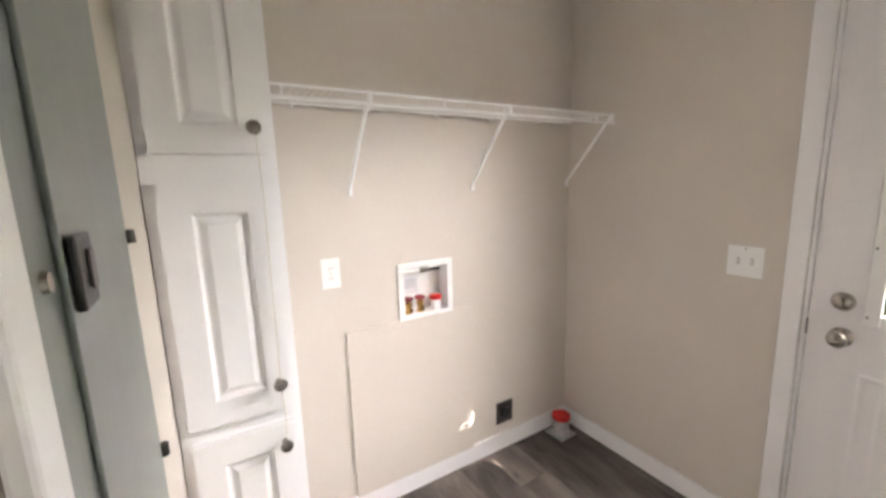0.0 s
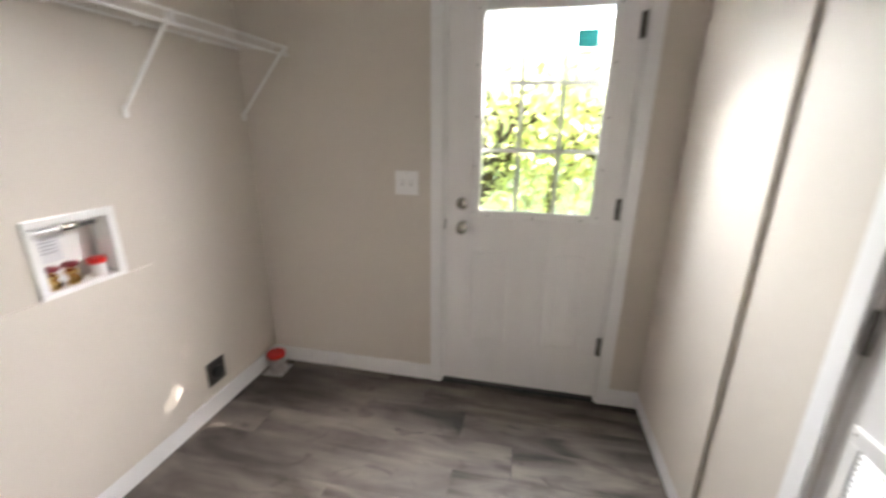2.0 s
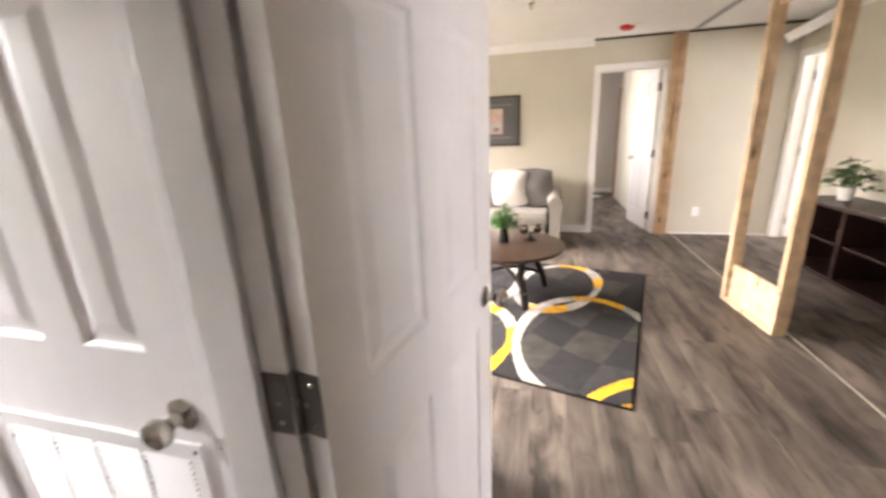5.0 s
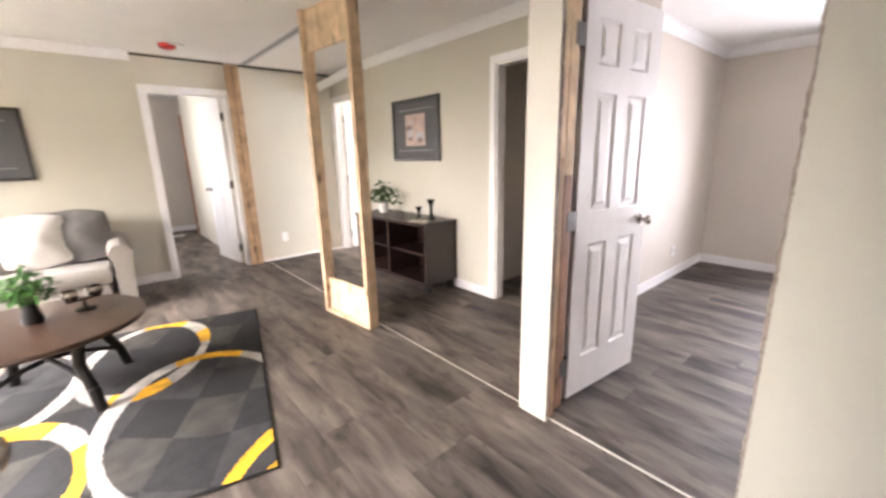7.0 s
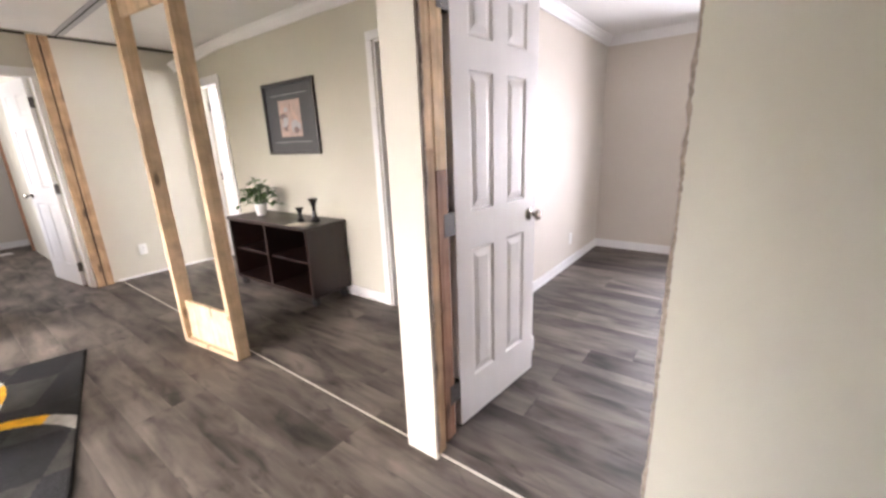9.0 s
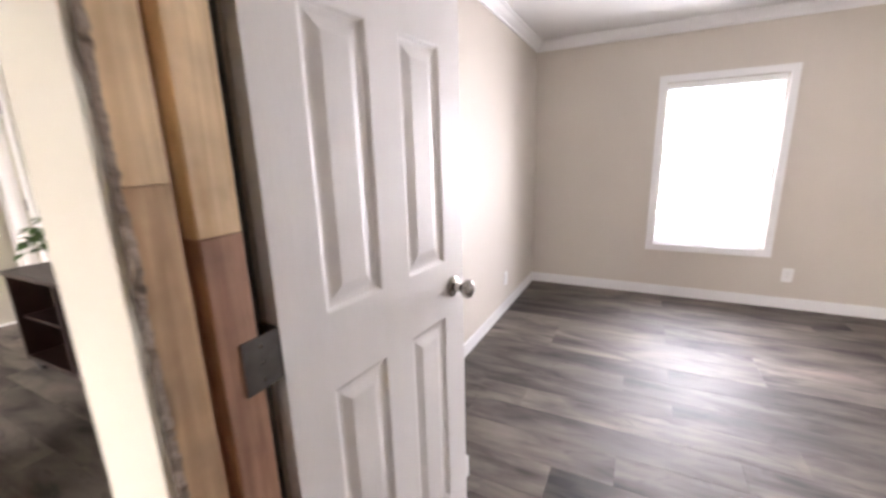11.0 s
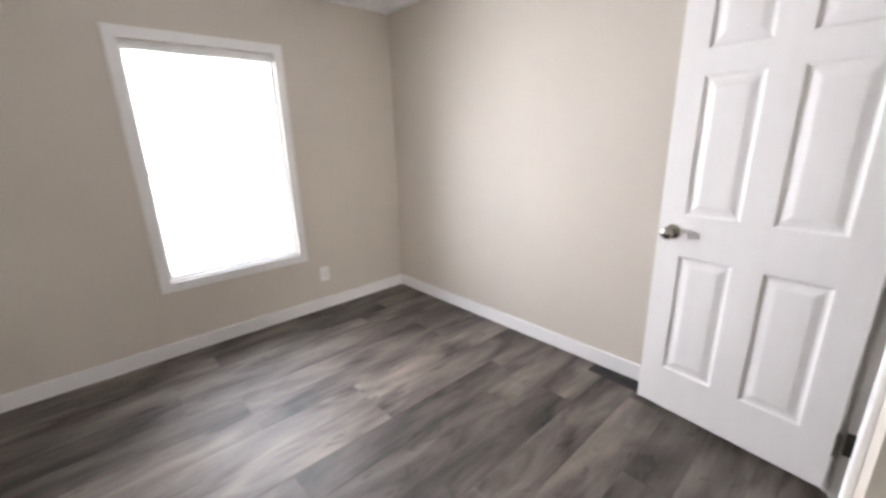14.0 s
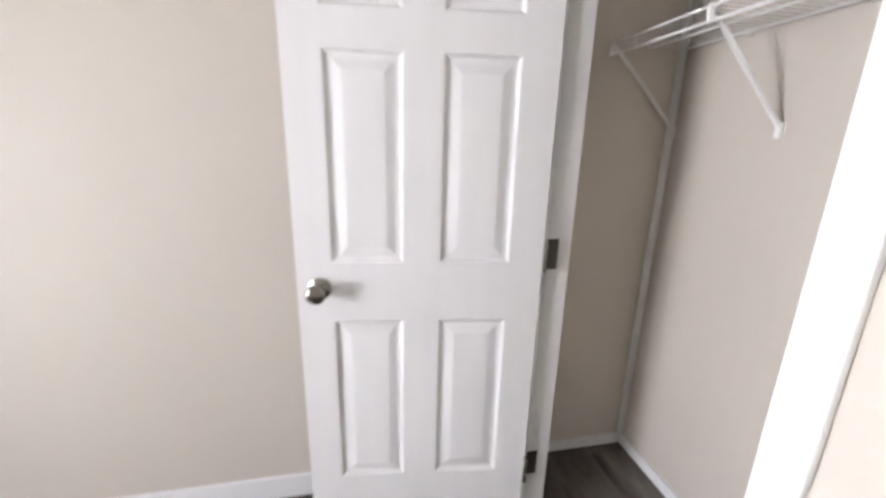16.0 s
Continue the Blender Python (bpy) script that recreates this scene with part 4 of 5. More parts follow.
# Dark strips paint the shade of the open gap along the wall top.
trim_box("ceiling_gap", (-1.86, -1.0, -5.409, -5.40, H - 0.03, H - 0.012), "dark strip for the gap between wall top and ceiling", GAPSHADE, 0.001, "ceiling gap")
trim_box("ceiling_gap", (-3.15, -2.01, -5.409, -5.40, H - 0.03, H - 0.012), "dark strip for the gap between wall top and ceiling", GAPSHADE, 0.001, "ceiling gap")
# torn paper edge of the cut drywall
TORN = material("torn_drywall", (0.33, 0.27, 0.22), 0.95, vary=0.3, scale=60, bump=0.8, bump_scale=200)


def torn_edge(label, x0, x1, y0, out, seed):
    """A ragged strip of gypsum and paper along a cut sheet, wandering in depth."""
    rng = random.Random(seed)
    bm, rows, w = bmesh.new(), [], 0.004
    for i in range(290):
        w = min(0.009, max(0.0015, w + rng.uniform(-0.0022, 0.0022)))
        z = 0.02 + 0.007 * i + rng.uniform(-0.002, 0.002)
        mid = (x0 + x1) / 2 + rng.uniform(-0.002, 0.002)
        rows.append([bm.verts.new(c) for c in ((x0, y0, z), (mid - 0.005, y0 + out * w, z), (mid + 0.004, y0 + out * w * rng.uniform(0.5, 1.1), z), (x1 + rng.uniform(0, 0.0015), y0 - out * rng.uniform(0.0, 0.006), z), (x1 - 0.004, y0 - out * 0.008, z))])
    for a, b in zip(rows, rows[1:]):
        for k in range(5):
            bm.faces.new((a[k], a[(k + 1) % 5], b[(k + 1) % 5], b[k]))
    bm.faces.new(rows[0])
    bm.faces.new(rows[-1])
    return tagged(part("torn_drywall_edge", bm, TORN, None), label, "drywall edge", kind="structure")


torn_edge("torn brown-grey drywall edge beside the bare stud", -2.0635, -2.0525, -1.0737, 1, 3)
torn_edge("torn brown-grey drywall edge at the cut wall end", -2.066, -2.0592, -0.2895, -1, 7)


# ---- bedroom ----
def window_unit(name, x, out, y0, y1, z0, z1, label, w=0.058):
    """A vinyl single-hung window in a wall at x; out is +1 where the room lies towards +x."""
    t = thing(name, label, "window", (x, (y0 + y1) / 2, z0), 0, kind="structure")
    hw, hh = (y1 - y0) / 2, z1 - z0
    bm = bmesh.new()
    for b in ((-hw - w, -hw, -w, hh + w), (hw, hw + w, -w, hh + w), (-hw, hw, hh, hh + w), (-hw, hw, -w, 0)):
        add_box(bm, *sorted((0.0005 * out, 0.014 * out)), b[0], b[1], b[2], b[3], 0.003)
    part("window_casing", bm, TRIM, t)
    bm = bmesh.new()
    s0, s1 = sorted((-0.03 * out, -0.085 * out))
    for b in ((-hw, -hw + 0.022, 0, hh), (hw - 0.022, hw, 0, hh), (-hw + 0.022, hw - 0.022, hh - 0.03, hh), (-hw + 0.022, hw - 0.022, 0, 0.03)):
        add_box(bm, s0, s1, b[0], b[1], b[2], b[3], 0.003)
    part("window_frame", bm, PLASTIC, t)
    s0, s1 = sorted((-0.045 * out, -0.075 * out))
    rail = part("meeting_rail", box(s0, s1, -hw + 0.023, hw - 0.023, hh * 0.47 + 0.004, hh * 0.47 + 0.02, 0.003), PLASTIC, t)
    for za, zb in ((0.031, hh * 0.47 + 0.006), (hh * 0.47 + 0.018, hh - 0.031)):
        pane = part("pane", box(-0.062 * out - 0.002, -0.062 * out + 0.002, -hw + 0.023, hw - 0.023, za, zb), GLASS, t, "clear window glass")
        pane.visible_shadow = False
    part("window_sill", box(*sorted((-0.001 * out, -0.029 * out)), -hw, hw, 0.0, 0.012, 0.002), TRIM, t)
    return t


bw = window_unit("window_1", -5.865, 1, -0.435, 0.38, 0.485, 1.865, "white vinyl single-hung bedroom window, glaring with daylight")
part("blind_head", box(-0.028, -0.006, -0.405, 0.405, 1.325, 1.352, 0.003), PLASTIC, bw, "narrow white blind headrail")
# Three windows out of view, added to bring light into these rooms.
window_unit("window_2", XE, -1, -3.1, -2.1, 0.75, 2.05, "white living room window out of view, added to let light in")
window_unit("window_3", XE, -1, -4.8, -3.8, 0.75, 2.05, "white living room window out of view, added to let light in")
window_unit("window_4", -5.865, 1, -4.7, -3.9, 0.485, 1.845, "white side room window out of view, added to brighten the room")


BRONZE = material("bronze_steel", (0.022, 0.017, 0.013), 0.5, 0.2, vary=0.15, scale=30)


def floor_register():
    r = thing("floor_register", "dark bronze steel floor register by the bedroom wall", "floor vent", (-3.81, 1.255, 0.0), -2)
    part("frame", box(-0.14, 0.14, -0.045, 0.045, 0.001, 0.004, 0.001), BLACK, r)
    for k in range(11):
        x = -0.12 + 0.024 * k
        part("slat", box(x - 0.006, x + 0.006, -0.034, 0.034, 0.0045, 0.007), BRONZE, r)
    return r


floor_register()

# ---- living room ----
GREYCLOTH = material("grey_woven_upholstery", (0.30, 0.285, 0.265), 0.95, vary=0.12, scale=180, bump=0.6, bump_scale=420)
DARKCLOTH = material("charcoal_upholstery", (0.13, 0.125, 0.12), 0.95, vary=0.12, scale=160, bump=0.6, bump_scale=420)
WHITECLOTH = material("white_cotton", (0.76, 0.75, 0.73), 0.95, vary=0.05, scale=60, bump=0.4, bump_scale=300)
ESPRESSO = material("espresso_stained_wood", (0.022, 0.009, 0.0065), 0.36, vary=0.3, scale=3, bump=0.15, bump_scale=60, stretch=(1, 12, 1), second=(0.013, 0.006, 0.005))
TABLEWOOD = material("brown_oak_veneer", (0.060, 0.034, 0.022), 0.3, vary=0.3, scale=2.5, bump=0.15, bump_scale=50, stretch=(14, 1, 1), second=(0.026, 0.015, 0.010))
IRON = material("black_iron", (0.015, 0.014, 0.014), 0.45, 0.6, vary=0.2, scale=30)
LEAF = material("green_leaf", (0.055, 0.115, 0.03), 0.45, vary=0.35, scale=14, random_tone=0.2)
LEAF2 = material("fresh_green_leaf", (0.045, 0.15, 0.025), 0.45, vary=0.35, scale=14, random_tone=0.2)
CERAMIC = material("white_glazed_ceramic", (0.78, 0.77, 0.75), 0.2, vary=0.03, scale=10)
BLACKGLAZE = material("black_glazed_ceramic", (0.012, 0.012, 0.012), 0.22, vary=0.2, scale=10)


def cushion(x0, x1, y0, y1, z0, z1, puff=0.03, cuts=6):
    """A soft box, swollen in the middle of its faces, with rounded edges."""
    bm = box(-0.5, 0.5, -0.5, 0.5, -0.5, 0.5)
    bmesh.ops.subdivide_edges(bm, edges=bm.edges, cuts=cuts, use_grid_fill=True)
    c, s = Vector(((x0 + x1) / 2, (y0 + y1) / 2, (z0 + z1) / 2)), Vector((x1 - x0, y1 - y0, z1 - z0))
    for v in bm.verts:
        p = v.co * 2
        q = Vector((p.x * math.sqrt(max(0, 1 - p.y ** 2 / 2 - p.z ** 2 / 2 + p.y ** 2 * p.z ** 2 / 3)), p.y * math.sqrt(max(0, 1 - p.z ** 2 / 2 - p.x ** 2 / 2 + p.z ** 2 * p.x ** 2 / 3)), p.z * math.sqrt(max(0, 1 - p.x ** 2 / 2 - p.y ** 2 / 2 + p.x ** 2 * p.y ** 2 / 3))))
        k = p.lerp(q, 0.22)
        v.co = c + Vector((k.x * s.x / 2, k.y * s.y / 2, k.z * s.z / 2)) + q * puff * (1 - 0.5 * max(abs(p.x * p.y), abs(p.y * p.z), abs(p.x * p.z)))
    return bm


def sofa():
    s = thing("sofa", "grey fabric sofa with rolled arms and loose back cushions", "sofa", (0.27, -4.93, 0.0), 0)
    part("base", cushion(-0.80, 0.80, -0.38, 0.42, 0.10, 0.30, 0.005, 3), GREYCLOTH, s)
    part("back", cushion(-0.82, 0.82, -0.44, -0.22, 0.10, 0.80, 0.012, 4), GREYCLOTH, s, smooth=True)
    for sx in (-1, 1):
        bm = bmesh.new()
        prof = [(0.0, 0.08), (0.0, 0.50)] + [(0.065 - 0.095 * math.cos(a), 0.565 + 0.09 * math.sin(a)) for a in [i * math.pi / 10 - 0.4 for i in range(0, 15)]] + [(0.135, 0.46), (0.13, 0.08)]
        rows = []
        for y, k in ((-0.42, 0.97), (0.40, 0.97), (0.43, 0.93)):
            rows.append([bm.verts.new((sx * (0.80 + (px - 0.065) * k + 0.065), y, 0.08 + (pz - 0.08) * k)) for px, pz in prof])
        for a, b in zip(rows, rows[1:]):
            for i in range(len(prof)):
                bm.faces.new((a[i], a[(i + 1) % len(prof)], b[(i + 1) % len(prof)], b[i]))
        bm.faces.new(rows[0])
        bm.faces.new(rows[-1])
        part("arm", bm, GREYCLOTH, s, "rolled grey arm", smooth=True)
    for x0, x1 in ((-0.79, -0.005), (0.005, 0.79)):
        part("seat_cushion", cushion(x0, x1, -0.24, 0.44, 0.29, 0.43, 0.022), GREYCLOTH, s, smooth=True)
        back = cushion(x0, x1, -0.28, -0.08, 0.43, 0.86, 0.04)
        part("back_cushion", back, GREYCLOTH, s, smooth=True)
    for x in (-0.78, 0.78):
        for y in (-0.36, 0.36):
            part("leg", lathe([(0, 0.001), (0.022, 0.001), (0.03, 0.1), (0, 0.1)], Matrix.Translation((x, y, 0)), 12), ESPRESSO, s)
    return s


sofa()


def throw_pillow(label, at, size, mat, tilt, turn=0):
    p = thing("throw_pillow", label, "pillow", at, turn)
    bm = cushion(-size / 2, size / 2, -0.05, 0.05, -size / 2, size / 2, 0.035)
    for v in bm.verts:
        e = max(abs(v.co.x), abs(v.co.z)) / (size / 2)
        v.co.y *= max(0.12, 1.25 - e ** 2)
    bmesh.ops.rotate(bm, cent=(0, 0, 0), matrix=Matrix.Rotation(radians(tilt), 3, "X"), verts=bm.verts)
    lift = -min(v.co.z for v in bm.verts)
    bmesh.ops.translate(bm, vec=(0, 0, lift), verts=bm.verts)
    part("pillow_cover", bm, mat, p, smooth=True)
    return p


throw_pillow("white square throw pillow leaning on the sofa", (-0.06, -4.84, 0.455), 0.40, WHITECLOTH, 14, 8)
throw_pillow("charcoal throw pillow in the sofa corner", (-0.33, -4.90, 0.455), 0.42, DARKCLOTH, 18, -14)
throw_pillow("white square throw pillow leaning on the sofa", (0.42, -4.84, 0.455), 0.40, WHITECLOTH, 14, -4)


def coffee_table():
    t = thing("coffee_table", "round brown coffee table on curved black legs", "coffee table", (-0.15, -3.10, 0.016), 30)
    part("tabletop", lathe([(0, 0.41), (0.47, 0.41), (0.49, 0.418), (0.495, 0.43), (0.49, 0.444), (0.475, 0.446), (0, 0.446)], Matrix(), 64), TABLEWOOD, t, "round brown wood-grain top", smooth=True)
    for k in range(4):
        a = k * math.pi / 2
        bm = bmesh.new()
        pts = [(0.40, 0.0), (0.37, 0.12), (0.30, 0.25), (0.32, 0.35), (0.36, 0.41)]
        for (r0, z0), (r1, z1) in zip(pts, pts[1:]):
            add_rod(bm, (r0 * math.cos(a), r0 * math.sin(a), z0), (r1 * math.cos(a), r1 * math.sin(a), z1), 0.029, 10)
        part("leg", bm, IRON, t, "curved black leg", smooth=True)
    for k in range(2):
        a = k * math.pi / 2
        bm = bmesh.new()
        n = 8
        arc = [(-0.36 + 0.72 * i / n, 0.13 + 0.1 * math.sin(math.pi * i / n) + 0.012 * k) for i in range(n + 1)]
        for (r0, z0), (r1, z1) in zip(arc, arc[1:]):
            add_rod(bm, (r0 * math.cos(a), r0 * math.sin(a), z0), (r1 * math.cos(a), r1 * math.sin(a), z1), 0.015, 8)
        part("stretcher", bm, IRON, t, "arched black stretcher", smooth=True)
    return t


coffee_table()


def add_leaf(bm, base, direction, length, width, droop=0.35):
    """One folded leaf blade of six faces."""
    d = Vector(direction).normalized()
    side = d.cross(Vector((0, 0, 1)))
    side = side.normalized() if side.length > 0.05 else Vector((1, 0, 0))
    up = side.cross(d)
    rows = []
    for s, w in ((0.0, 0.06), (0.3, 0.85), (0.6, 0.8), (1.0, 0.03)):
        c = Vector(base) + d * length * s - Vector((0, 0, 1)) * droop * length * s * s
        rows.append([bm.verts.new(c - side * width * w / 2 + up * width * 0.12 * w), bm.verts.new(c), bm.verts.new(c + side * width * w / 2 + up * width * 0.12 * w)])
    for a, b in zip(rows, rows[1:]):
        for i in range(2):
            bm.faces.new((a[i], a[i + 1], b[i + 1], b[i]))


def potted_plant(name, label, at, mat, spread, height, count, leaf_len, leaf_w, pot, seed, trail=()):
    p = thing(name, label, "plant", at, seed * 40)
    rng = random.Random(seed)
    if pot == "white":
        pot_part = part("pot", lathe([(0, 0.001), (0.042, 0.001), (0.045, 0.01), (0.06, 0.105), (0.062, 0.112), (0.055, 0.112), (0.05, 0.095), (0, 0.095)], Matrix(), 24), CERAMIC, p, "white tapered ceramic pot", smooth=True)
        top = 0.1
    else:
        pot_part = part("pot", lathe([(0, 0.001), (0.045, 0.001), (0.05, 0.02), (0.035, 0.09), (0.04, 0.12), (0.036, 0.12), (0.03, 0.1), (0, 0.1)], Matrix(), 24), IRON, p, "dark metal vase", smooth=True)
        top = 0.11
    stems, leaves = bmesh.new(), bmesh.new()
    for i in range(count):
        a, u = rng.random() * 2 * math.pi, rng.random() ** 0.7
        tip = Vector((math.cos(a) * spread * u, math.sin(a) * spread * u, top + height * (0.25 + 0.75 * rng.random()) * (1.15 - 0.6 * u)))
        base = Vector((math.cos(a) * 0.02, math.sin(a) * 0.02, top - 0.02))
        if i % 3 == 0:
            midp = (base + tip) / 2 + Vector((0, 0, 0.03))
            add_rod(stems, base, midp, 0.0018, 5)
            add_rod(stems, midp, tip, 0.0014, 5)
        dirv = Vector((math.cos(a + rng.uniform(-0.8, 0.8)), math.sin(a + rng.uniform(-0.8, 0.8)), rng.uniform(-0.3, 0.7)))
        add_leaf(leaves, tip - dirv * leaf_len * 0.4, dirv, leaf_len * rng.uniform(0.7, 1.2), leaf_w * rng.uniform(0.7, 1.2))
    for base, tip, n in trail:
        base, tip = Vector(base), Vector(tip)
        add_rod(stems, base, tip, 0.0015, 5)
        for i in range(n):
            c = base.lerp(tip, (i + 1) / n)
            add_leaf(leaves, c, (rng.uniform(-1, 1), rng.uniform(-1, 1), rng.uniform(-0.2, 0.5)), leaf_len, leaf_w)
    part("stems", stems, LEAF, p)
    part("leaves", leaves, mat, p, "many small pointed green leaves")
    return p


potted_plant("potted_plant", "bushy green artificial plant on the coffee table", (-0.14, -3.14, 0.463), LEAF2, 0.14, 0.21, 170, 0.065, 0.038, "dark", 3)
potted_plant("potted_plant", "trailing green plant in a white pot on the console", (-2.92, -3.86, 0.702), LEAF, 0.17, 0.25, 150, 0.075, 0.05, "white", 2,
             trail=(((0.0, 0.02, 0.13), (0.03, 0.26, 0.06), 4), ((0.0, -0.02, 0.13), (-0.12, -0.14, 0.10), 3)))


def table_ornament():
    o = thing("table_ornament", "dark metal candle stand with mirrored glass bowls", "ornament", (-0.36, -3.22, 0.463), 20)
    part("foot", lathe([(0, 0.001), (0.05, 0.001), (0.052, 0.006), (0.012, 0.014), (0, 0.014)], Matrix(), 20), IRON, o, smooth=True)
    part("stem", lathe([(0, 0.012), (0.008, 0.012), (0.014, 0.03), (0.006, 0.05), (0.01, 0.062), (0, 0.062)], Matrix(), 14), IRON, o, smooth=True)
    part("crossbar", box(-0.085, 0.085, -0.008, 0.008, 0.058, 0.066, 0.002), IRON, o)
    for x in (-0.06, 0.06):
        part("bowl", lathe([(0, 0.066), (0.02, 0.066), (0.038, 0.085), (0.042, 0.11), (0.036, 0.13), (0.033, 0.13), (0.038, 0.108), (0.03, 0.082), (0, 0.074)], Matrix.Translation((x, 0, 0)), 20), NICKEL, o, "mirrored silver bowl", smooth=True)
    return o


table_ornament()
CANDLE_TALL = [(0, 0.001), (0.03, 0.001), (0.032, 0.012), (0.02, 0.04), (0.0125, 0.09), (0.014, 0.13), (0.024, 0.17), (0.033, 0.19), (0.033, 0.2), (0.02, 0.197), (0, 0.195)]


def candle_holder(label, at, k):
    c = thing("candle_holder", label, "candle holder", at, group="candle holders on the console")
    part("holder_body", lathe([(r * 1.2 * (0.8 + 0.2 * k), h * k) for r, h in CANDLE_TALL], Matrix(), 22), BLACKGLAZE, c, smooth=True)
    return c


candle_holder("tall black waisted candle holder on the console", (-2.95, -3.05, 0.702), 1.0)
candle_holder("short black waisted candle holder on the console", (-2.89, -3.17, 0.702), 0.62)


def console():
    c = thing("console_cabinet", "dark espresso console with four open cubbies on wheels", "console", (-2.72, -4.13, 0.0), 91.2)
    L, D, top = 1.23, 0.40, 0.70
    part("tabletop", box(-0.012, L + 0.012, -0.012, D + 0.004, top - 0.03, top, 0.004), ESPRESSO, c)
    for x in (0.0, L - 0.028):
        part("side_panel", box(x, x + 0.028, 0, D, 0.09, top - 0.0305, 0.002), ESPRESSO, c)
    part("divider", box(L / 2 - 0.014, L / 2 + 0.014, 0.002, D - 0.012, 0.121, top - 0.0305, 0.002), ESPRESSO, c)
    part("bottom_panel", box(0.0285, L - 0.0285, 0.001, D, 0.09, 0.12, 0.002), ESPRESSO, c)
    part("back_panel", box(0.0285, L - 0.0285, D - 0.011, D - 0.002, 0.121, top - 0.031), ESPRESSO, c)
    for x0, x1 in ((0.0285, L / 2 - 0.0145), (L / 2 + 0.0145, L - 0.0285)):
        part("shelf", box(x0, x1, 0.03, D - 0.012, 0.375, 0.393, 0.002), ESPRESSO, c)
    for x in (0.05, L - 0.05):
        for y in (0.05, D - 0.05):
            f = part("caster", lathe([(0, -0.02), (0.036, -0.02), (0.04, -0.012), (0.04, 0.012), (0.036, 0.02), (0, 0.02)], Matrix.Translation((x, y, 0.042)) @ pose(0, 0, 0, 90), 18), BLACK, c, "black swivel caster")
            part("caster_fork", box(x - 0.02, x + 0.02, y - 0.025, y + 0.025, 0.075, 0.09), IRON, f)
    return c


console()
PAPER = material("cream_paper", (0.72, 0.68, 0.6), 0.9, vary=0.03)
sheet = thing("paper_sheet", "pale sheet of paper lying on the console", "paper", (-2.82, -3.08, 0.7022), 20)
part("sheet", box(-0.07, 0.07, -0.1, 0.1, 0.0, 0.0008), PAPER, sheet)
MATGREY = material("grey_picture_mat", (0.10, 0.10, 0.105), 0.8, vary=0.08, scale=60)
PICT = material("abstract_print", (0.60, 0.42, 0.35), 0.7, vary=0.3, scale=14, second=(0.40, 0.32, 0.30))
PRINTLINE = material("print_umber", (0.24, 0.18, 0.17), 0.7, vary=0.3, scale=20)
FRAMEWOOD = material("black_brown_frame", (0.025, 0.019, 0.016), 0.35, vary=0.2, scale=30)


def framed_picture(label, at, turn, w, h):
    """Local x along the wall, y out of it, z up from the frame's foot."""
    p = thing("framed_picture", label, "picture", at, turn)
    bm = bmesh.new()
    f = 0.028
    for b in ((-w / 2, w / 2, h - f, h), (-w / 2, w / 2, 0, f), (-w / 2, -w / 2 + f, f, h - f), (w / 2 - f, w / 2, f, h - f)):
        add_box(bm, b[0], b[1], 0.001, 0.028, b[2], b[3], 0.003)
    part("frame", bm, FRAMEWOOD, p)
    part("mat_board", box(-w / 2 + f, w / 2 - f, 0.004, 0.012, f, h - f), MATGREY, p, "grey mat board with a thin pale line")
    iw, ih = w * 0.42, h * 0.50
    part("print", box(-iw / 2, iw / 2, 0.0122, 0.0135, h / 2 - ih / 2, h / 2 + ih / 2), PICT, p, "abstract pinkish brown print")
    rng = random.Random(5)
    for k in range(14):
        x, z, r = rng.uniform(-0.34, 0.34) * iw, h / 2 + rng.uniform(-0.36, 0.3) * ih, rng.uniform(0.10, 0.2) * iw
        part("print_shape", lathe([(0, 0), (r, 0), (r * 0.9, 0.0006 + 0.0001 * k), (0, 0.0007 + 0.0001 * k)], Matrix.Translation((x, 0.0136, z)) @ pose(0, 0, 0, -90) @ Matrix.Diagonal((1, rng.uniform(0.4, 0.9), 1, 1)), 14), (PICT, LABEL, PRINTLINE)[k % 3], p)
    for z in (h * 0.5 + ih * 0.5 + 0.045, h * 0.5 - ih * 0.5 - 0.05):
        part("mat_line", box(-w * 0.36, w * 0.36, 0.0121, 0.0126, z, z + 0.004), LABEL, p)
    return p


framed_picture("abstract print in a dark frame with grey mat", (-3.16, -3.52, 1.257), -90, 0.79, 0.633)
framed_picture("abstract print in a dark frame above the sofa", (0.27, -5.41, 1.175), 0, 0.80, 0.64)
alarm = thing("smoke_alarm", "smoke alarm under a red dust cover on the ceiling", "smoke alarm", (-1.27, -4.89, H))
part("dust_cover", lathe([(0, -0.045), (0.045, -0.045), (0.07, -0.03), (0.075, -0.001), (0, -0.001)], Matrix(), 24), RED, alarm, smooth=True)
part("base_ring", lathe([(0, -0.012), (0.08, -0.012), (0.082, -0.001), (0, -0.001)], Matrix.Translation((-0.06, 0.02, 0)), 24), PLASTIC, alarm)
sprink = thing("ceiling_hook", "small metal fitting on the living room ceiling", "ceiling fitting", (-0.31, -3.67, H))
part("fitting", lathe([(0, -0.05), (0.008, -0.05), (0.012, -0.03), (0.02, -0.008), (0.03, -0.001), (0, -0.001)], Matrix(), 16), NICKEL, sprink, smooth=True)


# rug: woven field with overlapping rings
RW, RL = 1.52, 2.115
RUGMATS = [material("rug_" + n, c, 0.97, vary=0.42, scale=9, bump=0.9, bump_scale=260) for n, c in
           (("charcoal", (0.008, 0.0083, 0.0095)), ("dark_grey", (0.013, 0.0134, 0.0155)), ("mid_grey", (0.029, 0.029, 0.031)), ("taupe", (0.036, 0.034, 0.030)), ("white", (0.40, 0.39, 0.37)), ("yellow", (0.75, 0.38, 0.012)))]
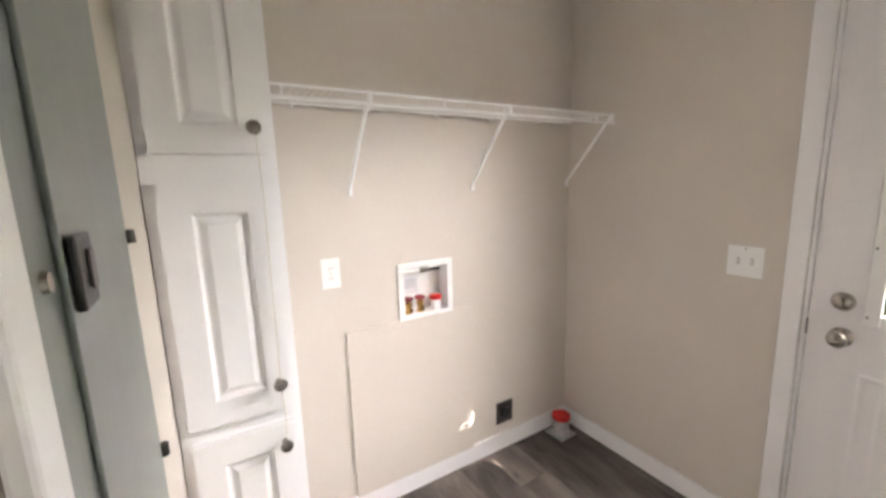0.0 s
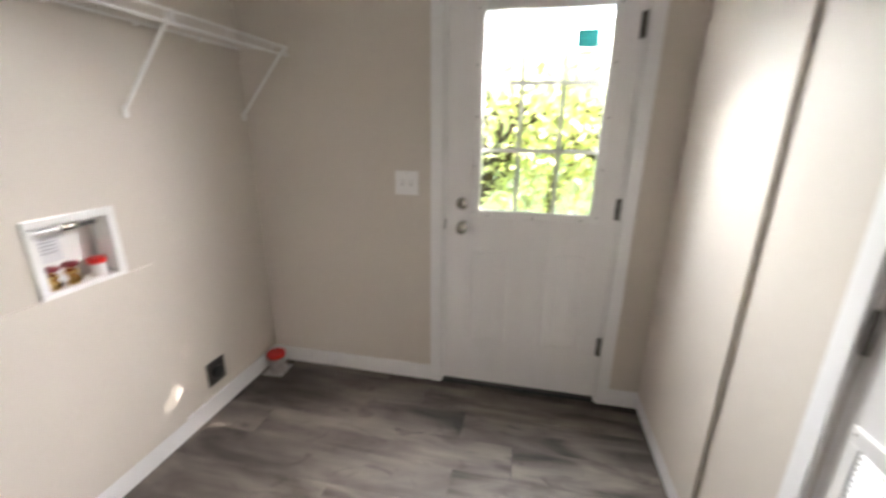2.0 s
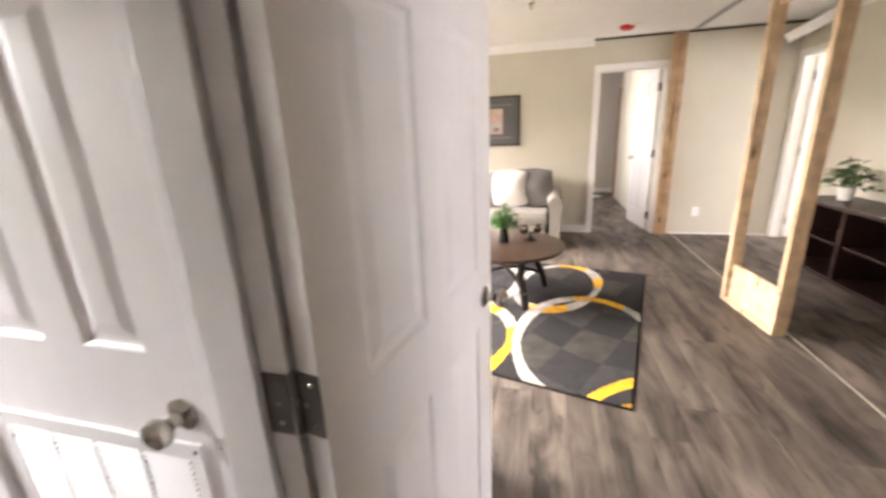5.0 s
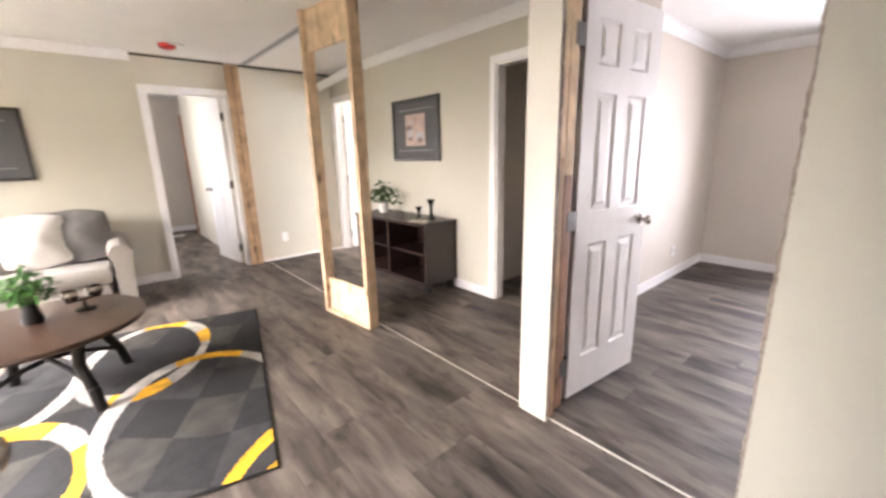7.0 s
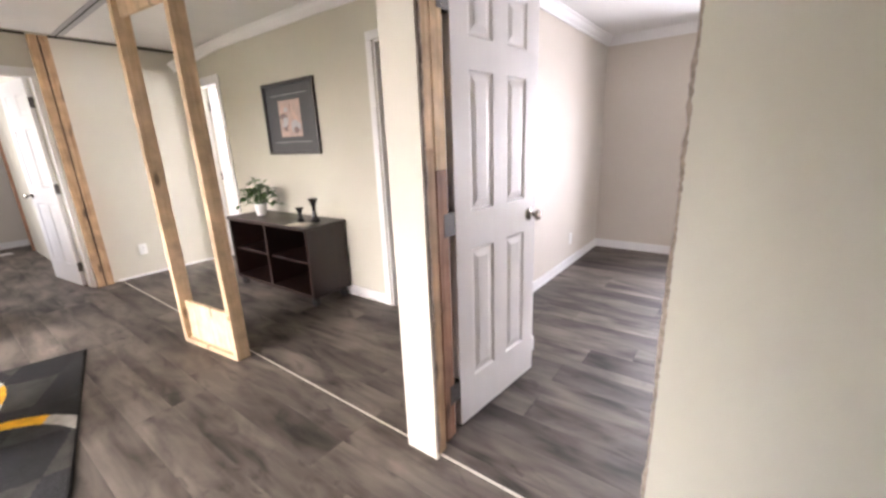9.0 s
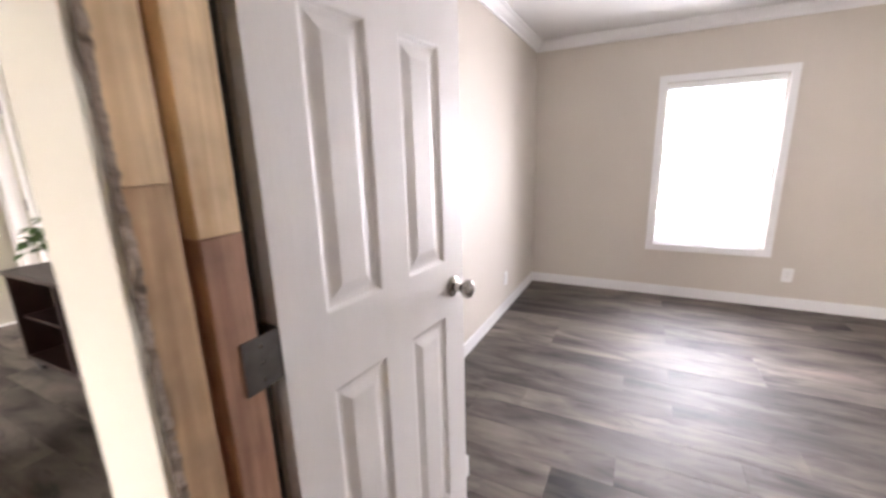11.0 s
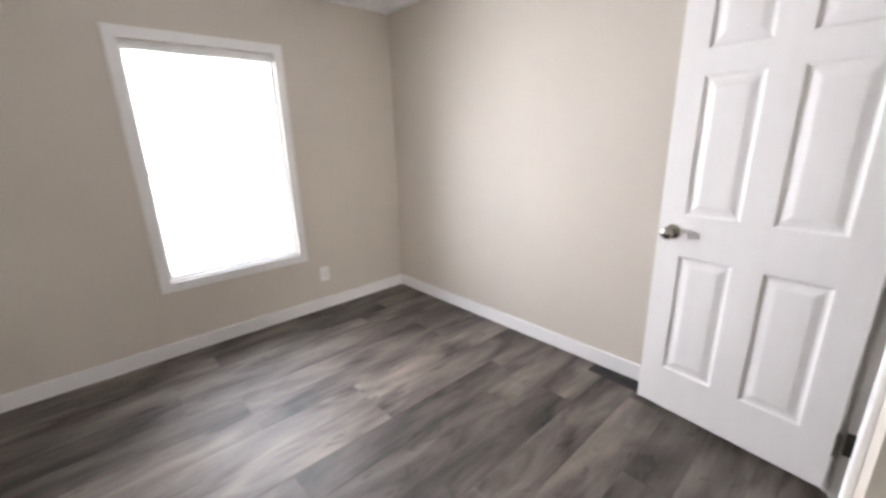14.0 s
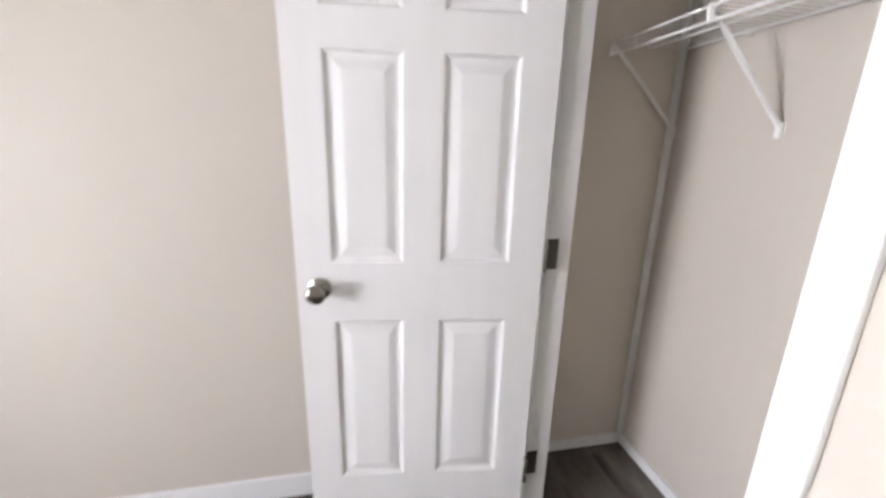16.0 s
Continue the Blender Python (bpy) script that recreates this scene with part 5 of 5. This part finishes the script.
RINGS = [(0.30, 0.60, 0.47, 0.72, 0.25), (0.71, 1.54, 0.34, 0.56, -0.1), (1.17, 0.32, 0.40, 0.56, 0.1), (-0.42, -0.36, 0.70, 0.76, 0.0), (1.45, 1.35, 0.42, 0.6, 0.1), (0.05, 2.3, 0.4, 0.5, 0.0)]


def rug_tone(u, v):
    inside = 0
    for k, (cu, cv, ru, rv, tilt) in enumerate(RINGS):
        du, dv = u - cu, v - cv
        du -= tilt * dv * 0.35
        d = math.hypot(du / ru, dv / rv)
        width = 0.055 / ((ru + rv) / 2)
        if abs(d - 1) < width * (0.8 + 0.2 * math.sin(k + 3 * math.atan2(dv, du))) and not (k == 5):
            a = (math.degrees(math.atan2(dv / rv, du / ru)) + 360) % 360
            if k == 3:
                return 5
            return 5 if (70 < a < 118 or 150 < a < 175 or 235 < a < 285 or (k == 2 and 150 < a < 240)) else 4
        if d < 1:
            inside += 1 + k
    cell = int(math.floor((u * 0.9 + 0.22 * v) / 0.25)) + int(math.floor((v - 0.25 * u + 0.05 * math.sin(6 * u)) / 0.36))
    return ((0, 2, 1, 3) if inside % 2 else (1, 0, 3, 0))[(cell + inside) % 4]


def rug():
    nu, nv = 170, 236
    verts, faces, tones = [], [], []
    for j in range(nv + 1):
        for i in range(nu + 1):
            u, v = RW * i / nu, RL * j / nv
            edge = min(u, v, RW - u, RL - v)
            verts.append((u, v, 0.004 + 0.008 * min(1, edge / 0.012) + 0.0012 * noise.noise((u * 60, v * 60, 0))))
    for j in range(nv):
        for i in range(nu):
            a = j * (nu + 1) + i
            faces.append((a, a + 1, a + nu + 2, a + nu + 1))
            u, v = RW * (i + 0.5) / nu, RL * (j + 0.5) / nv
            tones.append(0 if min(u, v, RW - u, RL - v) < 0.012 else rug_tone(u, v))
    me = bpy.data.meshes.new("rug_surface")
    me.from_pydata(verts, [], faces)
    for m in RUGMATS:
        me.materials.append(m)
    me.polygons.foreach_set("material_index", tones)
    r = thing("area_rug", "grey area rug with yellow and white overlapping rings", "rug")
    r.matrix_world = Matrix(((0.972, -0.235, 0, -0.933), (-0.235, -0.972, 0, -1.674), (0, 0, 1, 0.001), (0, 0, 0, 1)))
    ob = new("rug_surface", me)
    ob.parent = r
    part("backing", box(0.002, RW - 0.002, 0.002, RL - 0.002, 0.0005, 0.0045), RUGMATS[0], r)
    return r


rug()


# ---- bathroom seen through the dining wall ----
def vanity():
    v = thing("bath_vanity", "white bathroom vanity with a dark countertop", "vanity", (-3.95, -1.66, 0.0), 180)
    part("body", box(-0.62, 0.50, 0.0, 0.5, 0.09, 0.80, 0.003), TRIM, v)
    part("toe_kick", box(-0.62, 0.50, 0.0, 0.44, 0.001, 0.089), BLACK, v)
    for x in (-0.60, -0.04):
        leaf = panel_leaf(0.5, 0.62, 0.018, [(0.06, 0.44, 0.06, 0.56)])
        bmesh.ops.translate(leaf, vec=(x, 0.51, 0.14), verts=leaf.verts)
        part("door", leaf, TRIM, v)
    part("countertop", box(-0.64, 0.52, 0.0, 0.53, 0.801, 0.84, 0.005), ESPRESSO, v, "dark laminate countertop")
    return v


vanity()
jar = thing("soap_dispenser", "dark soap dispenser on the vanity", "soap dispenser", (-3.52, -2.0, 0.8402))
part("bottle", lathe([(0, 0), (0.035, 0), (0.036, 0.1), (0.012, 0.12), (0.012, 0.14), (0, 0.14)], Matrix(), 18), BLACKGLAZE, jar, smooth=True)


# ---- outdoors ----
GRASS = material("mown_grass", (0.10, 0.15, 0.045), 0.95, vary=0.4, scale=1.5, bump=0.8, bump_scale=60)
GRAVEL = material("pale_gravel_lane", (0.42, 0.40, 0.37), 0.95, vary=0.2, scale=2, bump=0.8, bump_scale=50)
bm = bmesh.new()
bmesh.ops.create_grid(bm, x_segments=8, y_segments=8, size=600)
bmesh.ops.translate(bm, vec=(0, 0, -0.75), verts=bm.verts)
tagged(part("ground", bm, GRASS, None), "green mown grass round the house", "ground", kind="structure")
tagged(part("road", box(-20, -8, -60, 60, -0.749, -0.735), GRAVEL, None), "pale gravel lane outside the bedroom", "road", kind="structure")
SIDING = material("white_vinyl_siding", (0.78, 0.78, 0.77), 0.5, vary=0.03, scale=2)


def leaf_material(name, colour, glow):
    """Thin leaves: part of the light passes through."""
    m = bpy.data.materials.new(name)
    m.use_nodes = True
    n, l = m.node_tree.nodes, m.node_tree.links
    n.remove(n["Principled BSDF"])
    d, t, mix = n.new("ShaderNodeBsdfDiffuse"), n.new("ShaderNodeBsdfTranslucent"), n.new("ShaderNodeMixShader")
    geo, hue, hue2 = n.new("ShaderNodeNewGeometry"), n.new("ShaderNodeHueSaturation"), n.new("ShaderNodeHueSaturation")
    val = n.new("ShaderNodeMapRange")
    val.inputs["To Min"].default_value, val.inputs["To Max"].default_value = 0.6, 1.5
    l.new(geo.outputs["Random Per Island"], val.inputs["Value"])
    for h_, c_, s_ in ((hue, colour, d), (hue2, glow, t)):
        h_.inputs["Color"].default_value = (*c_, 1)
        l.new(val.outputs["Result"], h_.inputs["Value"])
        l.new(h_.outputs["Color"], s_.inputs["Color"])
    mix.inputs["Fac"].default_value = 0.74
    l.new(d.outputs["BSDF"], mix.inputs[1])
    l.new(t.outputs["BSDF"], mix.inputs[2])
    l.new(mix.outputs["Shader"], n["Material Output"].inputs["Surface"])
    return m


TREELEAF = leaf_material("sunlit_tree_leaf", (0.44, 0.50, 0.26), (0.90, 0.93, 0.52))
BARK = material("brown_bark", (0.09, 0.065, 0.045), 0.95, vary=0.3, scale=12, bump=1.0, bump_scale=30)


def neighbour():
    h = thing("neighbour_house", "white sided house across the lane", "house", (-24, -1.0, -0.75))
    part("wall", box(-3, 0, -7, 9, 0, 3.4), SIDING, h)
    for k in range(16):
        part("siding_board", box(0.001, 0.02, -7, 9, 0.2 * k + 0.02, 0.2 * k + 0.2), SIDING, h)
    bm = bmesh.new()
    vs = [bm.verts.new(c) for c in ((0.4, -7.3, 3.35), (0.4, 9.3, 3.35), (-1.5, 9.3, 4.6), (-1.5, -7.3, 4.6), (-3.4, -7.3, 3.35), (-3.4, 9.3, 3.35))]
    for q in ((0, 1, 2, 3), (3, 2, 5, 4), (0, 3, 4), (1, 5, 2)):
        bm.faces.new([vs[i] for i in q])
    part("roof", bm, GRAVEL, h, "pale grey shingle roof")
    for y in (-3.5, 0.2, 3.2):
        win = part("window", box(0.021, 0.06, y, y + 1.3, 1.3, 2.5), TRIM, h)
        part("window_pane", box(0.061, 0.064, y + 0.08, y + 1.22, 1.38, 2.42), LABEL, win)
    return h


neighbour()


def fence():
    f = thing("lane_fence", "grey rail fence along the lane", "fence", (-12.5, 0, -0.735))
    for k in range(15):
        part("post", box(-0.05, 0.05, -10.5 + 1.5 * k - 0.05, -10.5 + 1.5 * k + 0.05, 0.0, 1.15), LABEL, f)
    for z in (0.45, 0.75, 1.05):
        part("rail", box(-0.02, 0.02, -10.5, 10.5, z - 0.05, z + 0.05), LABEL, f)
    return f


fence()


def tree(label, at, height, spread, seed, leaves=2600, leaf=0.16):
    t = thing("tree", label, "tree", at)
    rng = random.Random(seed)
    bm = bmesh.new()
    tips = []

    def limb(a, d, length, r, depth):
        b = a + d * length
        m = Matrix.Translation(a) @ d.to_track_quat("Z", "Y").to_matrix().to_4x4()
        add_lathe(bm, [(r, 0), (r * 0.65, length)], m, 7)
        if depth == 0:
            tips.append(b)
            return
        if depth < 3:
            tips.append(b)
        for _ in range(3):
            nd = (d + Vector((rng.uniform(-1, 1), rng.uniform(-1, 1), rng.uniform(-0.25, 0.7))) * 0.9).normalized()
            limb(b, nd, length * rng.uniform(0.6, 0.8), r * 0.6, depth - 1)

    limb(Vector((0, 0, -0.05)), Vector((rng.uniform(-0.1, 0.1), rng.uniform(-0.1, 0.1), 1)).normalized(), height * 0.3, height * 0.03, 3)
    part("trunk", bm, BARK, t, "tapered brown trunk with limbs")
    crown_bm = bmesh.new()
    for _ in range(leaves):
        c = rng.choice(tips) + Vector((rng.gauss(0, 1), rng.gauss(0, 1), rng.gauss(0, 0.9))) * spread * 0.2
        c.z = max(c.z, 0.15)
        d = Vector((rng.uniform(-1, 1), rng.uniform(-1, 1), rng.uniform(-0.6, 0.4)))
        add_leaf(crown_bm, c, d, leaf * rng.uniform(0.6, 1.3), leaf * 0.55, 0.2)
    part("crown", crown_bm, TREELEAF, t, "leafy green crown with gaps")
    return t


tree("bushy young tree in full leaf behind the house", (4.6, 1.2, -0.75), 3.9, 2.2, 4, 2600, 0.125)
tree("bushy young tree in full leaf behind the house", (5.5, -1.1, -0.75), 4.0, 2.2, 8, 2600, 0.125)
tree("bushy young tree in full leaf behind the house", (5.6, 0.0, -0.75), 3.8, 2.3, 6, 2600, 0.125)
# The slender tree is out of view, added to block most of the sun.
tree("slender unseen tree added to dapple the sun at the back door", (3.5, -2.9, -0.75), 6.4, 2.4, 12, 6500, 0.2)
tree("larger shade tree farther behind the house", (9.0, 3.0, -0.75), 5.0, 3.0, 5, 3000, 0.28)
tree("larger shade tree farther behind the house", (10.0, -2.5, -0.75), 4.6, 3.0, 10, 3000, 0.28)


# ---- floor planks, last ----
def planks():
    """Planks along y, staggered from row to row; alike planks share a mesh."""
    rng = random.Random(11)
    meshes = {}

    def plank(x, y0, y1, w):
        key = (round(w, 3), round(y1 - y0, 2))
        if key not in meshes:
            bm = box(0, key[0] - 0.0009, 0, key[1] - 0.0009, -0.006, 0.0)
            top = [e for e in bm.edges if all(v.co.z > -1e-4 for v in e.verts)]
            bmesh.ops.bevel(bm, geom=top, offset=0.0005, segments=1, affect="EDGES")
            first = part("plank", bm, PLANK, floor_base)
            meshes[key] = first.data
            first.location = (x, y0, 0.0)
        else:
            o = new("plank", meshes[key])
            o.parent = floor_base
            o.location = (x, y0, 0.0)

    w, length = 0.182, 1.22
    for xa, xb, ya, yb in ((-5.865, -3.05, -1.545, 1.32), (-3.05, -2.33, -1.135, 1.36), (-2.33, -2.085, -1.135, -0.3), (-3.16, -2.085, -5.41, -1.237), (-2.068, XL1, -5.41, 1.845), (XL1, XE, YS - 0.1, YN)):
        x = xa
        while x < xb - 0.01:
            ww = min(w, xb - x)
            y = ya
            cut = rng.choice((0.2, 0.4, 0.6, 0.8, 1.0)) * length
            while y < yb - 0.01:
                q = min(yb, y + cut)
                plank(x, y, q, ww)
                y, cut = q, length
            x += ww
    bm = bmesh.new()
    for xa, xb, ya, yb in ((-5.865, -3.26, -5.41, -1.645), (-3.26, -3.16, -5.41, -1.645), (-3.3, -0.42, -9.0, -5.41), (XL1, XE, -5.41, -1.30)):
        x = xa
        while x < xb - 0.01:
            ww = min(w, xb - x)
            add_box(bm, x, x + ww - 0.0016, ya, yb, -0.006, 0.0)
            x += ww
    rest = part("planks_in_other_rooms", bm, PLANK, floor_base)
    tagged(rest, kind="stuff")


planks()
